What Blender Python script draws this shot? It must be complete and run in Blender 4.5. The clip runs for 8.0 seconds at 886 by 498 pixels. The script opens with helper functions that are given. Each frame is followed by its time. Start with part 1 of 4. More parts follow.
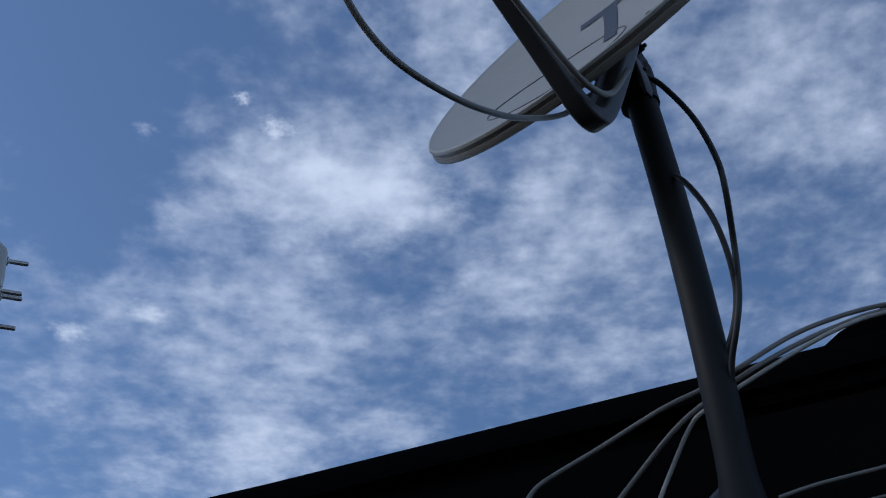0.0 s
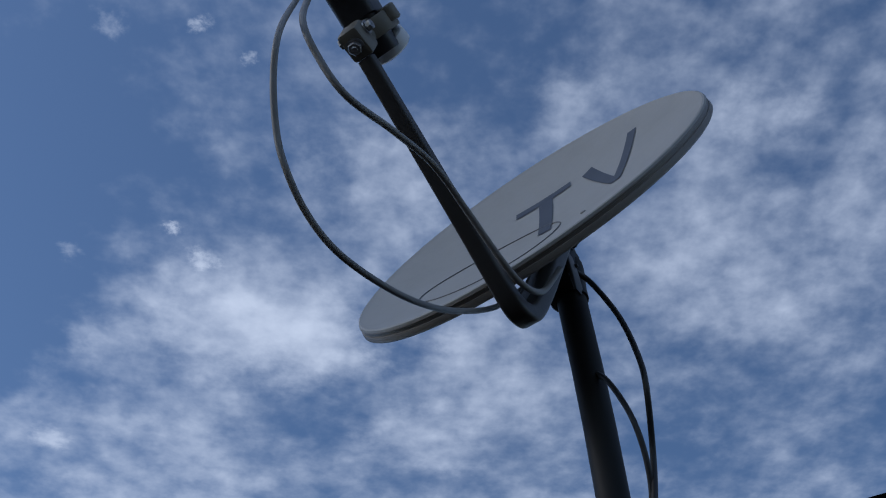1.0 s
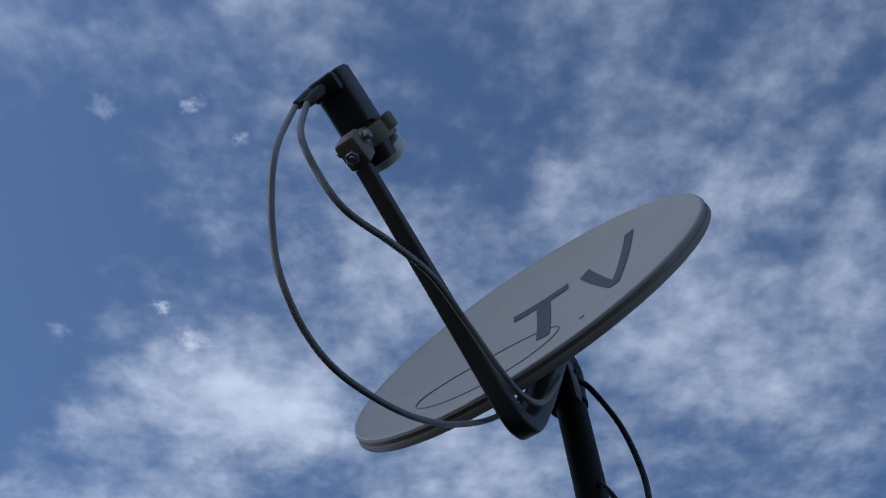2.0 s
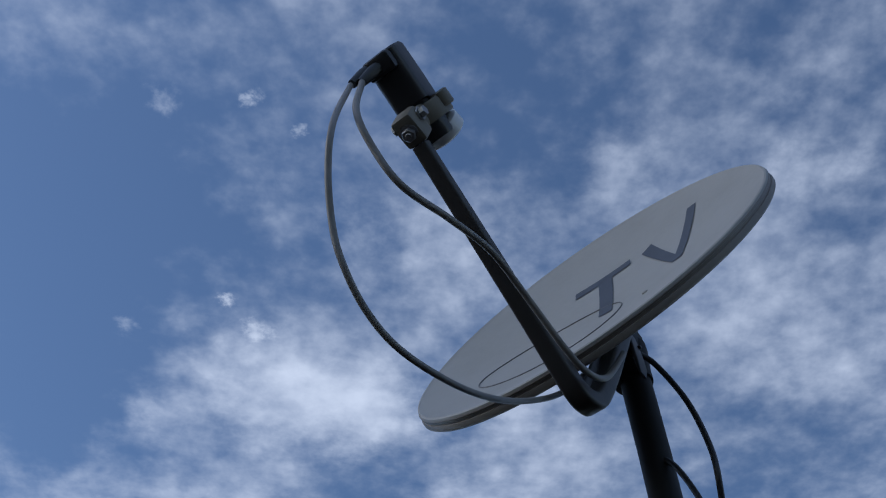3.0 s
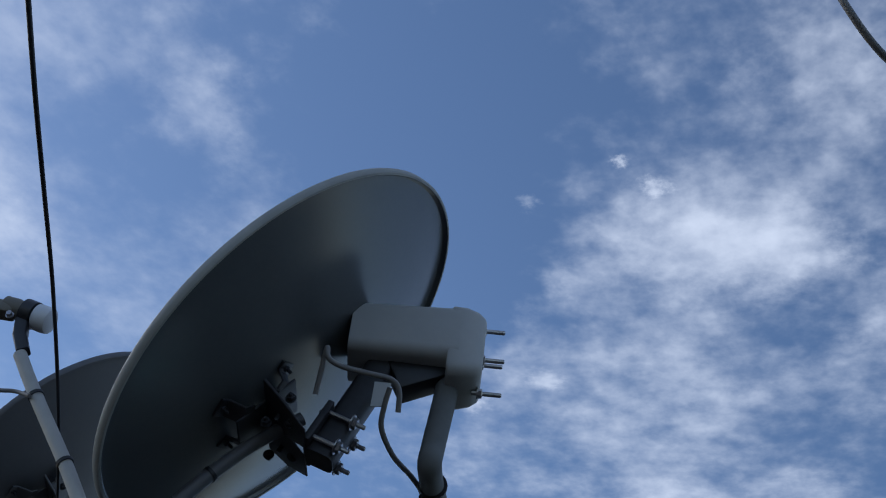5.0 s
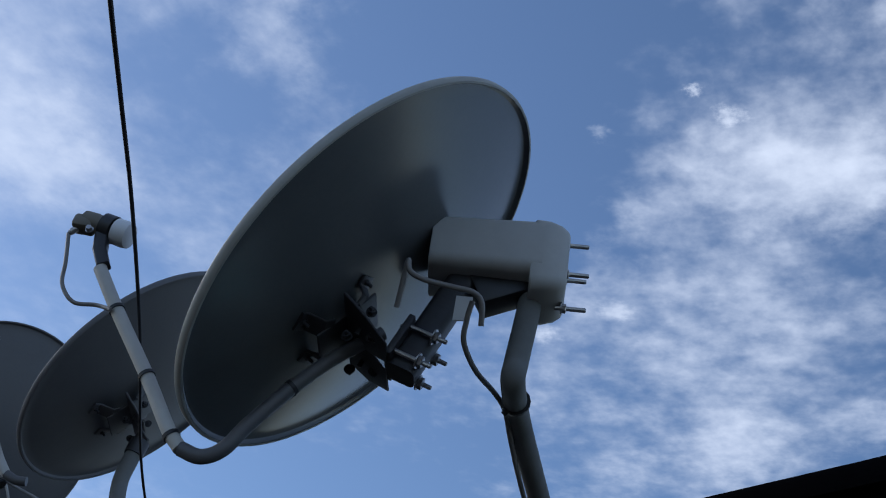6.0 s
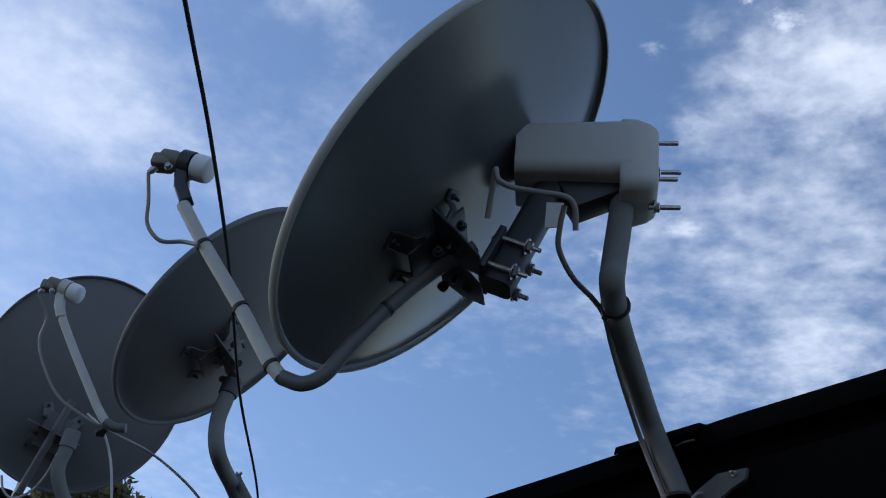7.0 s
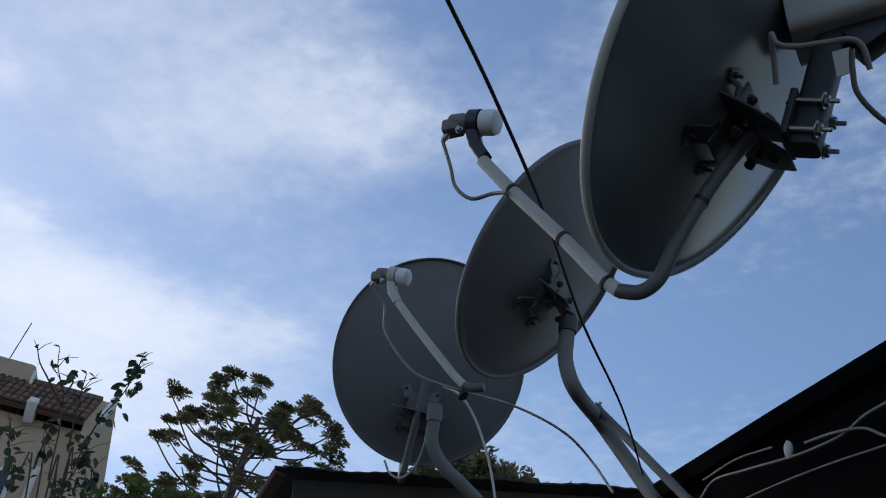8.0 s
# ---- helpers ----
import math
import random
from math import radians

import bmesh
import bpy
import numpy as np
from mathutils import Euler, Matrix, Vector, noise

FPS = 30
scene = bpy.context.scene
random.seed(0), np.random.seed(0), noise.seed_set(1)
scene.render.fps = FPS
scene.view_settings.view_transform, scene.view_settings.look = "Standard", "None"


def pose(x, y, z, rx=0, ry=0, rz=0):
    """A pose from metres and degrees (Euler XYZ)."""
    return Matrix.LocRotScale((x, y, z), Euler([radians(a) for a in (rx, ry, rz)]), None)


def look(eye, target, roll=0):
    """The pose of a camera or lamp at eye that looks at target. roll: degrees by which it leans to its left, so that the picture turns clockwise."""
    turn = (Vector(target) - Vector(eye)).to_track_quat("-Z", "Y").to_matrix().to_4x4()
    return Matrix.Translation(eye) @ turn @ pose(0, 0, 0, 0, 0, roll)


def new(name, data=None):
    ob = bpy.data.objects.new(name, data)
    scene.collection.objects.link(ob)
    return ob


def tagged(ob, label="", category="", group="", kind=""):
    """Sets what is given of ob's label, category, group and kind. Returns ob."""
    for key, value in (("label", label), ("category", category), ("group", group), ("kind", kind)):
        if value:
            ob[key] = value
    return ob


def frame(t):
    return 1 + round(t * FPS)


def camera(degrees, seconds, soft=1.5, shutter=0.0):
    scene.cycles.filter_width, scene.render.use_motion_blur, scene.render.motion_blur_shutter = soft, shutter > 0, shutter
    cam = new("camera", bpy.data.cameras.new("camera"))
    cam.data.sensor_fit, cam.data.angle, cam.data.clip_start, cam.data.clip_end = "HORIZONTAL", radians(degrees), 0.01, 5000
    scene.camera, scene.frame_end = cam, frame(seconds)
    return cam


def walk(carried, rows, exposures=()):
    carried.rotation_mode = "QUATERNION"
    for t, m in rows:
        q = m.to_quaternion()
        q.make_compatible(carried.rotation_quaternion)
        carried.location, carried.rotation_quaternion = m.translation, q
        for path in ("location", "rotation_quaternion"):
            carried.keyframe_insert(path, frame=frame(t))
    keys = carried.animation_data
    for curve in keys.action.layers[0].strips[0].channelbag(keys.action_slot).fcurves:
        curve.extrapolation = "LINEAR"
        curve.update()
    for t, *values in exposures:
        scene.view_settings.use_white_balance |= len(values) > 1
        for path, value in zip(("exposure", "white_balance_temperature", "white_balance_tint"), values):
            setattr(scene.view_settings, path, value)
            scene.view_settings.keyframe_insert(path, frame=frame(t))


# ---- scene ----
cam = camera(39.97, 8.0, soft=1.1)
ROWS = [
    (0.0, 0.0024, 0.0233, 1.6023, 132.10, 0.91, 0.82),
    (0.5, -0.0026, -0.0121, 1.5661, 135.40, -0.06, -4.66),
    (1.0, -0.0071, -0.0200, 1.6249, 139.02, 0.23, -5.01),
    (1.5, -0.0186, -0.0435, 1.6555, 142.76, 0.73, -5.26),
    (3.0, -0.0154, -0.0193, 1.6658, 142.12, -0.77, -2.38),
    (3.5, -0.0418, -0.0342, 1.6197, 140.16, -2.31, 3.70),
    (4.0, -0.0826, -0.0309, 1.5902, 137.95, -3.70, 10.30),
    (4.5, -0.1060, -0.0172, 1.5946, 135.75, -6.07, 14.60),
    (5.0, -0.1336, 0.0170, 1.5959, 133.96, -7.91, 17.34),
    (6.5, -0.1957, 0.0869, 1.6067, 128.41, -9.82, 21.58),
    (7.0, -0.2310, 0.1043, 1.5989, 126.36, -8.26, 25.17),
    (7.5, -0.2527, 0.0876, 1.5663, 123.88, -5.34, 33.21),
    (8.0, -0.2315, 0.0629, 1.5300, 121.74, -2.74, 45.45),
]
walk(cam, [(t, pose(x, y, z, rx, ry, rz)) for t, x, y, z, rx, ry, rz in ROWS],
     exposures=[(0.0, 0.02, 5950, 11.5), (1.0, -0.10, 5950, 11.5), (3.5, 0.04, 6050, 11.5), (5.0, 0.08, 6100, 11.5), (6.5, 0.32, 6200, 11.5), (7.5, 0.42, 6450, 11.5), (8.0, 0.25, 6600, 11)])

# ---- world and light ----
SUN_AZ, SUN_EL = 182.0, 30.0
world = bpy.data.worlds.new("world")
scene.world = world
world.use_nodes = True
wt = world.node_tree
wt.nodes.clear()


def wn(kind, **inputs):
    n = wt.nodes.new(kind)
    for k, v in inputs.items():
        n.inputs[k].default_value = v
    return n


def wmath(op, a, b=None, c=None):
    n = wt.nodes.new("ShaderNodeMath")
    n.operation = op
    for i, v in enumerate((a, b, c)):
        if v is None:
            continue
        if isinstance(v, (int, float)):
            n.inputs[i].default_value = v
        else:
            wt.links.new(v, n.inputs[i])
    return n.outputs[0]


def sky():
    """Clear sky with a thin layer of broken cloud, laid out on a flat sheet high above."""
    link = wt.links.new
    tex = wn("ShaderNodeTexCoord")
    sep = wn("ShaderNodeSeparateXYZ")
    link(tex.outputs["Generated"], sep.inputs[0])
    zz = wmath("MAXIMUM", sep.outputs[2], 0.06)
    flat = wn("ShaderNodeCombineXYZ")
    link(wmath("DIVIDE", sep.outputs[0], zz), flat.inputs[0])
    link(wmath("DIVIDE", sep.outputs[1], zz), flat.inputs[1])

    def noise_at(scale, detail, rough, dist, shift):
        m = wn("ShaderNodeMapping")
        m.inputs["Location"].default_value = (shift, shift * 0.7, shift * 0.3)
        link(flat.outputs[0], m.inputs[0])
        n = wn("ShaderNodeTexNoise", Scale=scale, Detail=detail, Roughness=rough, Distortion=dist)
        link(m.outputs[0], n.inputs["Vector"])
        return n.outputs[0]

    big = noise_at(2.2, 3, 0.5, 0.3, 3.0)
    mid = noise_at(9.0, 4, 0.55, 0.0, 1.7)
    fine = noise_at(26.0, 4, 0.55, 0.0, 9.1)
    # the lumps flatten into smooth high cloud towards the west
    lump = wn("ShaderNodeMapRange")
    link(sep.outputs[0], lump.inputs["Value"])
    lump.inputs["From Min"].default_value, lump.inputs["From Max"].default_value = -0.68, -0.35
    lump.inputs["To Min"].default_value, lump.inputs["To Max"].default_value = 0.42, 1.0
    rough = wmath("ADD", wmath("MULTIPLY", wmath("SUBTRACT", mid, 0.5), 0.62), wmath("MULTIPLY", wmath("SUBTRACT", fine, 0.5), 0.46))
    den = wmath("ADD", wmath("MULTIPLY_ADD", big, 0.34, 0.54), wmath("MULTIPLY", rough, lump.outputs[0]))
    # ragged edges: the banks are looked up at a place shifted by noise
    def ragged(scale, reach):
        rag = wn("ShaderNodeTexNoise", Scale=scale, Detail=5, Roughness=0.65)
        link(flat.outputs[0], rag.inputs["Vector"])
        shift = wn("ShaderNodeVectorMath")
        shift.operation = "MULTIPLY_ADD"
        link(rag.outputs["Color"], shift.inputs[0])
        shift.inputs[1].default_value = (2 * reach, 2 * reach, 0)
        shift.inputs[2].default_value = (-reach, -reach, 0)
        moved = wn("ShaderNodeVectorMath")
        moved.operation = "ADD"
        link(flat.outputs[0], moved.inputs[0])
        link(shift.outputs[0], moved.inputs[1])
        return moved

    broad, small = ragged(11.0, 0.07), ragged(48.0, 0.022)
    for places, where in ((BANKS_HIGH, broad), (BANKS_LOW, broad), (BANKS_EAST, broad), (GAPS, broad), (GAPS_WEST, broad), (PUFFS, small)):
        for bx, by, rad, amount in places:
            d = wn("ShaderNodeVectorMath")
            d.operation = "DISTANCE"
            link(where.outputs[0], d.inputs[0])
            d.inputs[1].default_value = (bx, by, 0)
            r = wn("ShaderNodeMapRange")
            r.interpolation_type = "SMOOTHSTEP"
            link(d.outputs["Value"], r.inputs["Value"])
            r.inputs["From Min"].default_value = 0
            r.inputs["From Max"].default_value = rad * (1.05 if places is PUFFS else 1.35)
            r.inputs["To Min"].default_value = amount
            r.inputs["To Max"].default_value = 0
            den = wmath("ADD", den, r.outputs[0])
    cover = wn("ShaderNodeMapRange")
    cover.interpolation_type = "SMOOTHSTEP"
    link(den, cover.inputs["Value"])
    cover.inputs["From Min"].default_value = 0.53
    cover.inputs["From Max"].default_value = 1.34
    cover.inputs["To Max"].default_value = 0.92
    air = wn("ShaderNodeTexSky")
    air.sky_type = "NISHITA"
    air.sun_disc = False
    air.sun_elevation = radians(SUN_EL)
    air.sun_rotation = radians(90 - SUN_AZ)
    air.air_density, air.dust_density, air.ozone_density = 1.0, 0.45, 3.5
    gain = wn("ShaderNodeMixRGB", Fac=1.0)
    gain.blend_type = "MULTIPLY"
    link(air.outputs[0], gain.inputs[1])
    gain.inputs[2].default_value = (SKY, SKY, SKY, 1)
    mix = wn("ShaderNodeMixRGB")
    link(cover.outputs[0], mix.inputs[0])
    link(gain.outputs[0], mix.inputs[1])
    mix.inputs[2].default_value = (0.69, 0.755, 0.87, 1)
    back = wn("ShaderNodeBackground", Strength=1.0)
    link(mix.outputs[0], back.inputs[0])
    out = wn("ShaderNodeOutputWorld")
    link(back.outputs[0], out.inputs[0])


SKY = 0.116
# places on the cloud sheet: x, y, radius, how much thicker or thinner the cloud is there
BANKS_HIGH = [
    (-0.093, 1.005, 0.136, 0.3), (-0.216, 0.992, 0.1, 0.16), (-0.042, 1.035, 0.083, 0.15), (-0.3, 1.066, 0.078, 0.16), (-0.151, 1.061, 0.095, 0.1),
    (0.068, 1.172, 0.082, 0.24), (0.134, 1.213, 0.053, 0.14), (-0.005, 1.261, 0.087, 0.1), (-0.21, 1.231, 0.097, 0.16), (-0.343, 1.324, 0.094, 0.14),
    (-0.391, 1.179, 0.075, 0.08), (-0.261, 1.536, 0.121, 0.24), (-0.092, 1.512, 0.078, 0.16), (-0.342, 1.628, 0.13, 0.16), (0.008, 0.771, 0.091, 0.16),
    (0.141, 0.966, 0.097, 0.14), (0.154, 1.07, 0.095, 0.12), (0.305, 0.786, 0.12, 0.05), (0.391, 0.864, 0.104, 0.05), (0.181, 0.676, 0.058, 0.18),
    (0.383, 0.653, 0.052, 0.18), (0.004, 0.763, 0.09, 0.14),
]
BANKS_LOW = [
    (0.033, 0.87, 0.049, 0.12), (0.07, 0.703, 0.051, 0.06), (0.341, 0.536, 0.055, 0.1), (0.429, 0.849, 0.13, 0.1), (-0.629, 0.639, 0.075, 0.15),
    (-0.845, 0.784, 0.091, 0.1), (-0.786, 0.57, 0.105, 0.1), (-0.678, 0.726, 0.062, 0.08), (-1.065, 0.776, 0.17, 0.16), (-1.033, 0.846, 0.115, 0.1),
    (-0.658, 0.702, 0.07, 0.06), (-0.299, 1.366, 0.12, 0.08), (-0.922, 1.635, 0.248, 0.05), (-1.101, 0.536, 0.244, 0.15), (-1.153, 0.756, 0.225, 0.14),
    (-1.361, 0.661, 0.156, 0.1), (-1.72, 0.705, 0.229, 0.24), (-1.314, 0.416, 0.059, 0.18), (-1.618, 0.582, 0.075, 0.22), (-1.728, 0.954, 0.193, 0.2),
    (-1.632, 1.12, 0.106, 0.18), (-1.886, 0.82, 0.30, 0.33), (-2.12, 1.132, 0.34, 0.34), (-1.722, 1.073, 0.163, 0.1),
]
GAPS_WEST = [
    (-0.993, 1.552, 0.372, -0.16), (-0.963, 1.875, 0.323, -0.16), (-0.788, 0.821, 0.189, -0.14), (-0.795, 0.751, 0.125, -0.1), (-1.126, 1.21, 0.215, -0.1), (-0.756, 1.612, 0.233, -0.12),
]
BANKS_EAST = [
    (0.245, 1.156, 0.144, 0.12), (0.388, 1.01, 0.143, 0.12), (0.162, 1.316, 0.171, 0.1), (0.446, 1.207, 0.122, 0.1), (0.277, 1.32, 0.116, 0.1),
]
PUFFS = [
    (-0.213, 0.861, 0.012, 0.34), (-0.326, 0.901, 0.021, 0.28), (-0.182, 0.901, 0.022, 0.34), (-0.495, 1.254, 0.028, 0.34), (-0.385, 1.217, 0.031, 0.25),
    (-0.257, 0.614, 0.022, 0.28), (-0.172, 0.605, 0.012, 0.32), (-0.124, 0.64, 0.01, 0.26),
]
GAPS = [
    (0.045, 1.019, 0.055, -0.16), (-0.102, 1.145, 0.11, -0.12), (-0.384, 0.82, 0.201, -0.16), (0.366, 1.077, 0.179, -0.14), (0.089, 1.447, 0.15, -0.05),
    (-0.439, 1.052, 0.139, -0.14), (-0.244, 1.048, 0.047, -0.08), (-0.231, 0.725, 0.15, -0.16), (0.07, 0.549, 0.156, -0.12), (-0.369, 0.698, 0.184, -0.1),
    (-0.481, 0.699, 0.144, -0.14), (-0.387, 1.046, 0.137, -0.1), (-0.449, 0.794, 0.168, -0.1), (-1.505, 0.713, 0.116, -0.16), (-1.54, 0.861, 0.108, -0.12),
    (-1.106, 0.982, 0.191, -0.1), (-1.077, 1.646, 0.35, -0.12), (-1.461, 0.535, 0.121, -0.14),
]
sky()
sun_data = bpy.data.lights.new("sun", "SUN")
sun_data.energy, sun_data.angle, sun_data.color = 0.6, radians(14), (1.0, 0.95, 0.87)
sun = new("sun", sun_data)
az, el = radians(SUN_AZ), radians(SUN_EL)
sun.matrix_world = look((math.cos(az) * math.cos(el) * 30, math.sin(az) * math.cos(el) * 30, math.sin(el) * 30), (0, 0, 0))


# ---- materials ----
def material(name, colour, rough=0.6, metal=0.0, spread=0.12, grain=60.0, stain=4.0, bump=0.15, second=None, amount=0.35, stretch=(1, 1, 1), vary=0.0, coat=0.0, spec=0.5, translucent=0.0):
    """Base colour with fine grain and broad stains towards a second colour, and a fine relief."""
    m = bpy.data.materials.new(name)
    m.use_nodes = True
    t = m.node_tree
    link = t.links.new
    b = t.nodes["Principled BSDF"]
    b.inputs["Metallic"].default_value = metal
    b.inputs["Coat Weight"].default_value = coat
    b.inputs["Specular IOR Level"].default_value = spec
    co = t.nodes.new("ShaderNodeTexCoord")
    mp = t.nodes.new("ShaderNodeMapping")
    mp.inputs["Scale"].default_value = stretch
    link(co.outputs["Object"], mp.inputs[0])

    def tex(scale, detail, rough_):
        n = t.nodes.new("ShaderNodeTexNoise")
        n.inputs["Scale"].default_value, n.inputs["Detail"].default_value, n.inputs["Roughness"].default_value = scale, detail, rough_
        link(mp.outputs[0], n.inputs["Vector"])
        return n.outputs[0]

    g, s = tex(grain, 5, 0.6), tex(stain, 6, 0.62)
    ramp = t.nodes.new("ShaderNodeMapRange")
    ramp.inputs["From Min"].default_value, ramp.inputs["From Max"].default_value = 0.46, 0.72
    ramp.inputs["To Max"].default_value = amount
    link(s, ramp.inputs["Value"])
    mix = t.nodes.new("ShaderNodeMixRGB")
    link(ramp.outputs[0], mix.inputs[0])
    mix.inputs[1].default_value = (*colour, 1)
    mix.inputs[2].default_value = (*(second or [c * 0.55 for c in colour]), 1)
    hsv = t.nodes.new("ShaderNodeHueSaturation")
    link(mix.outputs[0], hsv.inputs["Color"])
    vr = t.nodes.new("ShaderNodeMapRange")
    vr.inputs["To Min"].default_value, vr.inputs["To Max"].default_value = 1 - spread, 1 + spread
    link(g, vr.inputs["Value"])
    value = vr.outputs[0]
    if vary:
        oi = t.nodes.new("ShaderNodeObjectInfo")
        v2 = t.nodes.new("ShaderNodeMapRange")
        v2.inputs["To Min"].default_value, v2.inputs["To Max"].default_value = 1 - vary, 1 + vary
        link(oi.outputs["Random"], v2.inputs["Value"])
        mul = t.nodes.new("ShaderNodeMath")
        mul.operation = "MULTIPLY"
        link(value, mul.inputs[0])
        link(v2.outputs[0], mul.inputs[1])
        value = mul.outputs[0]
    link(value, hsv.inputs["Value"])
    link(hsv.outputs[0], b.inputs["Base Color"])
    rr = t.nodes.new("ShaderNodeMapRange")
    rr.inputs["To Min"].default_value, rr.inputs["To Max"].default_value = max(0.05, rough - 0.12), min(1, rough + 0.12)
    link(s, rr.inputs["Value"])
    link(rr.outputs[0], b.inputs["Roughness"])
    if bump:
        bp = t.nodes.new("ShaderNodeBump")
        bp.inputs["Strength"].default_value, bp.inputs["Distance"].default_value = bump, 0.002
        link(g, bp.inputs["Height"])
        link(bp.outputs[0], b.inputs["Normal"])
    if translucent:
        tr = t.nodes.new("ShaderNodeBsdfTranslucent")
        link(hsv.outputs[0], tr.inputs["Color"])
        ms = t.nodes.new("ShaderNodeMixShader")
        ms.inputs[0].default_value = translucent
        link(b.outputs[0], ms.inputs[1])
        link(tr.outputs[0], ms.inputs[2])
        link(ms.outputs[0], t.nodes["Material Output"].inputs[0])
    return m


# Rim paler than the dish: the light it catches is put into the colour.
RIM_LIT = material("lit_grey_rim", (0.36, 0.36, 0.33), 0.45, spread=0.1, grain=80, stain=10, amount=0.4)
RIM_DARK = material("brown_grey_rim", (0.20, 0.18, 0.16), 0.5, spread=0.12, grain=60, stain=8)
DISH_LIGHT = material("dish_light_grey_paint", (0.36, 0.35, 0.325), 0.5, spread=0.05, grain=90, stain=5, bump=0.05, amount=0.22)
DISH_GREY = material("dish_grey_paint", (0.118, 0.126, 0.130), 0.23, spread=0.06, grain=120, stain=3, bump=0.06, amount=0.25)
DISH_DARK = material("dish_dark_grey_paint", (0.115, 0.115, 0.120), 0.5, spread=0.07, grain=110, stain=3, bump=0.06, amount=0.3)
LETTER = material("blue_grey_print", (0.055, 0.065, 0.085), 0.55, spread=0.08, grain=150, bump=0)
LINE = material("embossed_line_shade", (0.16, 0.16, 0.16), 0.6, bump=0)
PIPE_BLACK = material("black_painted_pipe", (0.012, 0.012, 0.013), 0.62, spread=0.15, grain=40, stain=8, amount=0.3, second=(0.02, 0.02, 0.02), spec=0.25)
ARM_DARK = material("dark_painted_arm", (0.042, 0.039, 0.038), 0.5, spread=0.12, grain=60, stain=9, amount=0.4)
PIPE_GREY = material("galvanised_grey_pipe", (0.17, 0.175, 0.17), 0.78, 0.0, spec=0.25, spread=0.1, grain=70, stain=9, amount=0.35)
ARM_CREAM = material("cream_painted_arm", (0.50, 0.49, 0.45), 0.5, spread=0.06, grain=70, stain=10, amount=0.25)
BLACK_PLASTIC = material("black_plastic", (0.022, 0.023, 0.026), 0.38, spread=0.15, grain=120, bump=0.1)
GREY_PLASTIC = material("warm_grey_plastic", (0.17, 0.155, 0.125), 0.55, spread=0.08, grain=120, bump=0.1)
WHITE_PLASTIC = material("white_plastic_cap", (0.70, 0.72, 0.74), 0.4, spread=0.03, grain=60, bump=0.03, amount=0.12)
HOUSING = material("weathered_white_housing", (0.47, 0.47, 0.45), 0.55, spread=0.06, grain=60, stain=7, bump=0.15, amount=0.3, second=(0.36, 0.36, 0.35))
STEEL = material("zinc_steel", (0.42, 0.42, 0.43), 0.35, 0.9, spread=0.15, grain=150, stain=20)
DARK_STEEL = material("dark_bracket_steel", (0.032, 0.032, 0.036), 0.5, 0.1, spread=0.2, grain=90, stain=14)
CABLE_GREY = material("grey_coax", (0.215, 0.205, 0.195), 0.5, spread=0.08, grain=60, stain=12, bump=0)
CABLE_WHITE = material("white_coax", (0.44, 0.43, 0.40), 0.5, spread=0.08, grain=60, stain=12, bump=0, amount=0.3)
CABLE_BLACK = material("black_cable", (0.016, 0.016, 0.018), 0.5, spread=0.1, bump=0)
# Wall and capping: deep shade is put into the colours as near black.
BOARDS_SHADED = material("shade_black_boards", (0.004, 0.004, 0.0045), 0.95, spread=0.3, grain=30, stain=3, bump=0.4, second=(0.007, 0.004, 0.0035), stretch=(1, 8, 8), spec=0.03)
FLASHING = material("shade_black_flashing", (0.003, 0.003, 0.004), 0.95, 0.0, spread=0.2, grain=50, stain=6, spec=0.03)
PLASTER = material("beige_render", (0.56, 0.42, 0.29), 0.9, spread=0.1, grain=8, stain=0.6, bump=0.3, amount=0.4)
PLASTER_LIGHT = material("pale_render", (0.80, 0.77, 0.72), 0.9, spread=0.08, grain=8, stain=0.8, bump=0.3, amount=0.3)
ROOF_TILE = material("brown_roof_tile", (0.15, 0.08, 0.055), 0.85, spread=0.25, grain=12, stain=2, vary=0.3)
# Yard ground is out of view; kept dark so little light bounces up.
CONCRETE = material("dark_yard_concrete", (0.075, 0.07, 0.066), 0.9, spread=0.12, grain=30, stain=1.2, bump=0.4)
RUST = material("rusty_brown_sheet", (0.07, 0.035, 0.025), 0.85, spread=0.3, grain=25, stain=5, amount=0.6, second=(0.06, 0.04, 0.035))
SHED_DARK = material("dark_weathered_sheet", (0.035, 0.032, 0.030), 0.8, spread=0.3, grain=25, stain=4, bump=0.4, amount=0.5, second=(0.07, 0.05, 0.04))
BARK = material("pine_bark", (0.12, 0.095, 0.08), 0.95, spread=0.3, grain=6, stain=1, bump=0.6)
NEEDLES = material("dark_needles", (0.19, 0.18, 0.09), 0.8, spread=0.35, grain=3, stain=0.6, bump=0.2, second=(0.13, 0.12, 0.06), amount=0.5, translucent=0.4)
LEAF_GREEN = material("broad_leaf", (0.13, 0.18, 0.04), 0.7, spread=0.35, grain=3, stain=0.8, second=(0.10, 0.13, 0.03), amount=0.6, translucent=0.45)
ROSE_LEAF = material("rose_leaf", (0.06, 0.085, 0.05), 0.55, spread=0.3, grain=20, stain=8, second=(0.13, 0.06, 0.035), amount=0.5, vary=0.35, translucent=0.35)
ROSE_STEM = material("rose_stem", (0.11, 0.075, 0.055), 0.8, spread=0.25, grain=40, stain=8)
GLASS_DARK = material("window_glass", (0.03, 0.035, 0.045), 0.08, spread=0.02, bump=0)
CLOTH = material("teal_cloth", (0.22, 0.52, 0.54), 0.9, spread=0.1, grain=200, stain=9, bump=0.3)
CLOTH_PALE = material("pale_towel", (0.62, 0.72, 0.72), 0.95, spread=0.1, grain=220, stain=12, bump=0.5, amount=0.2)
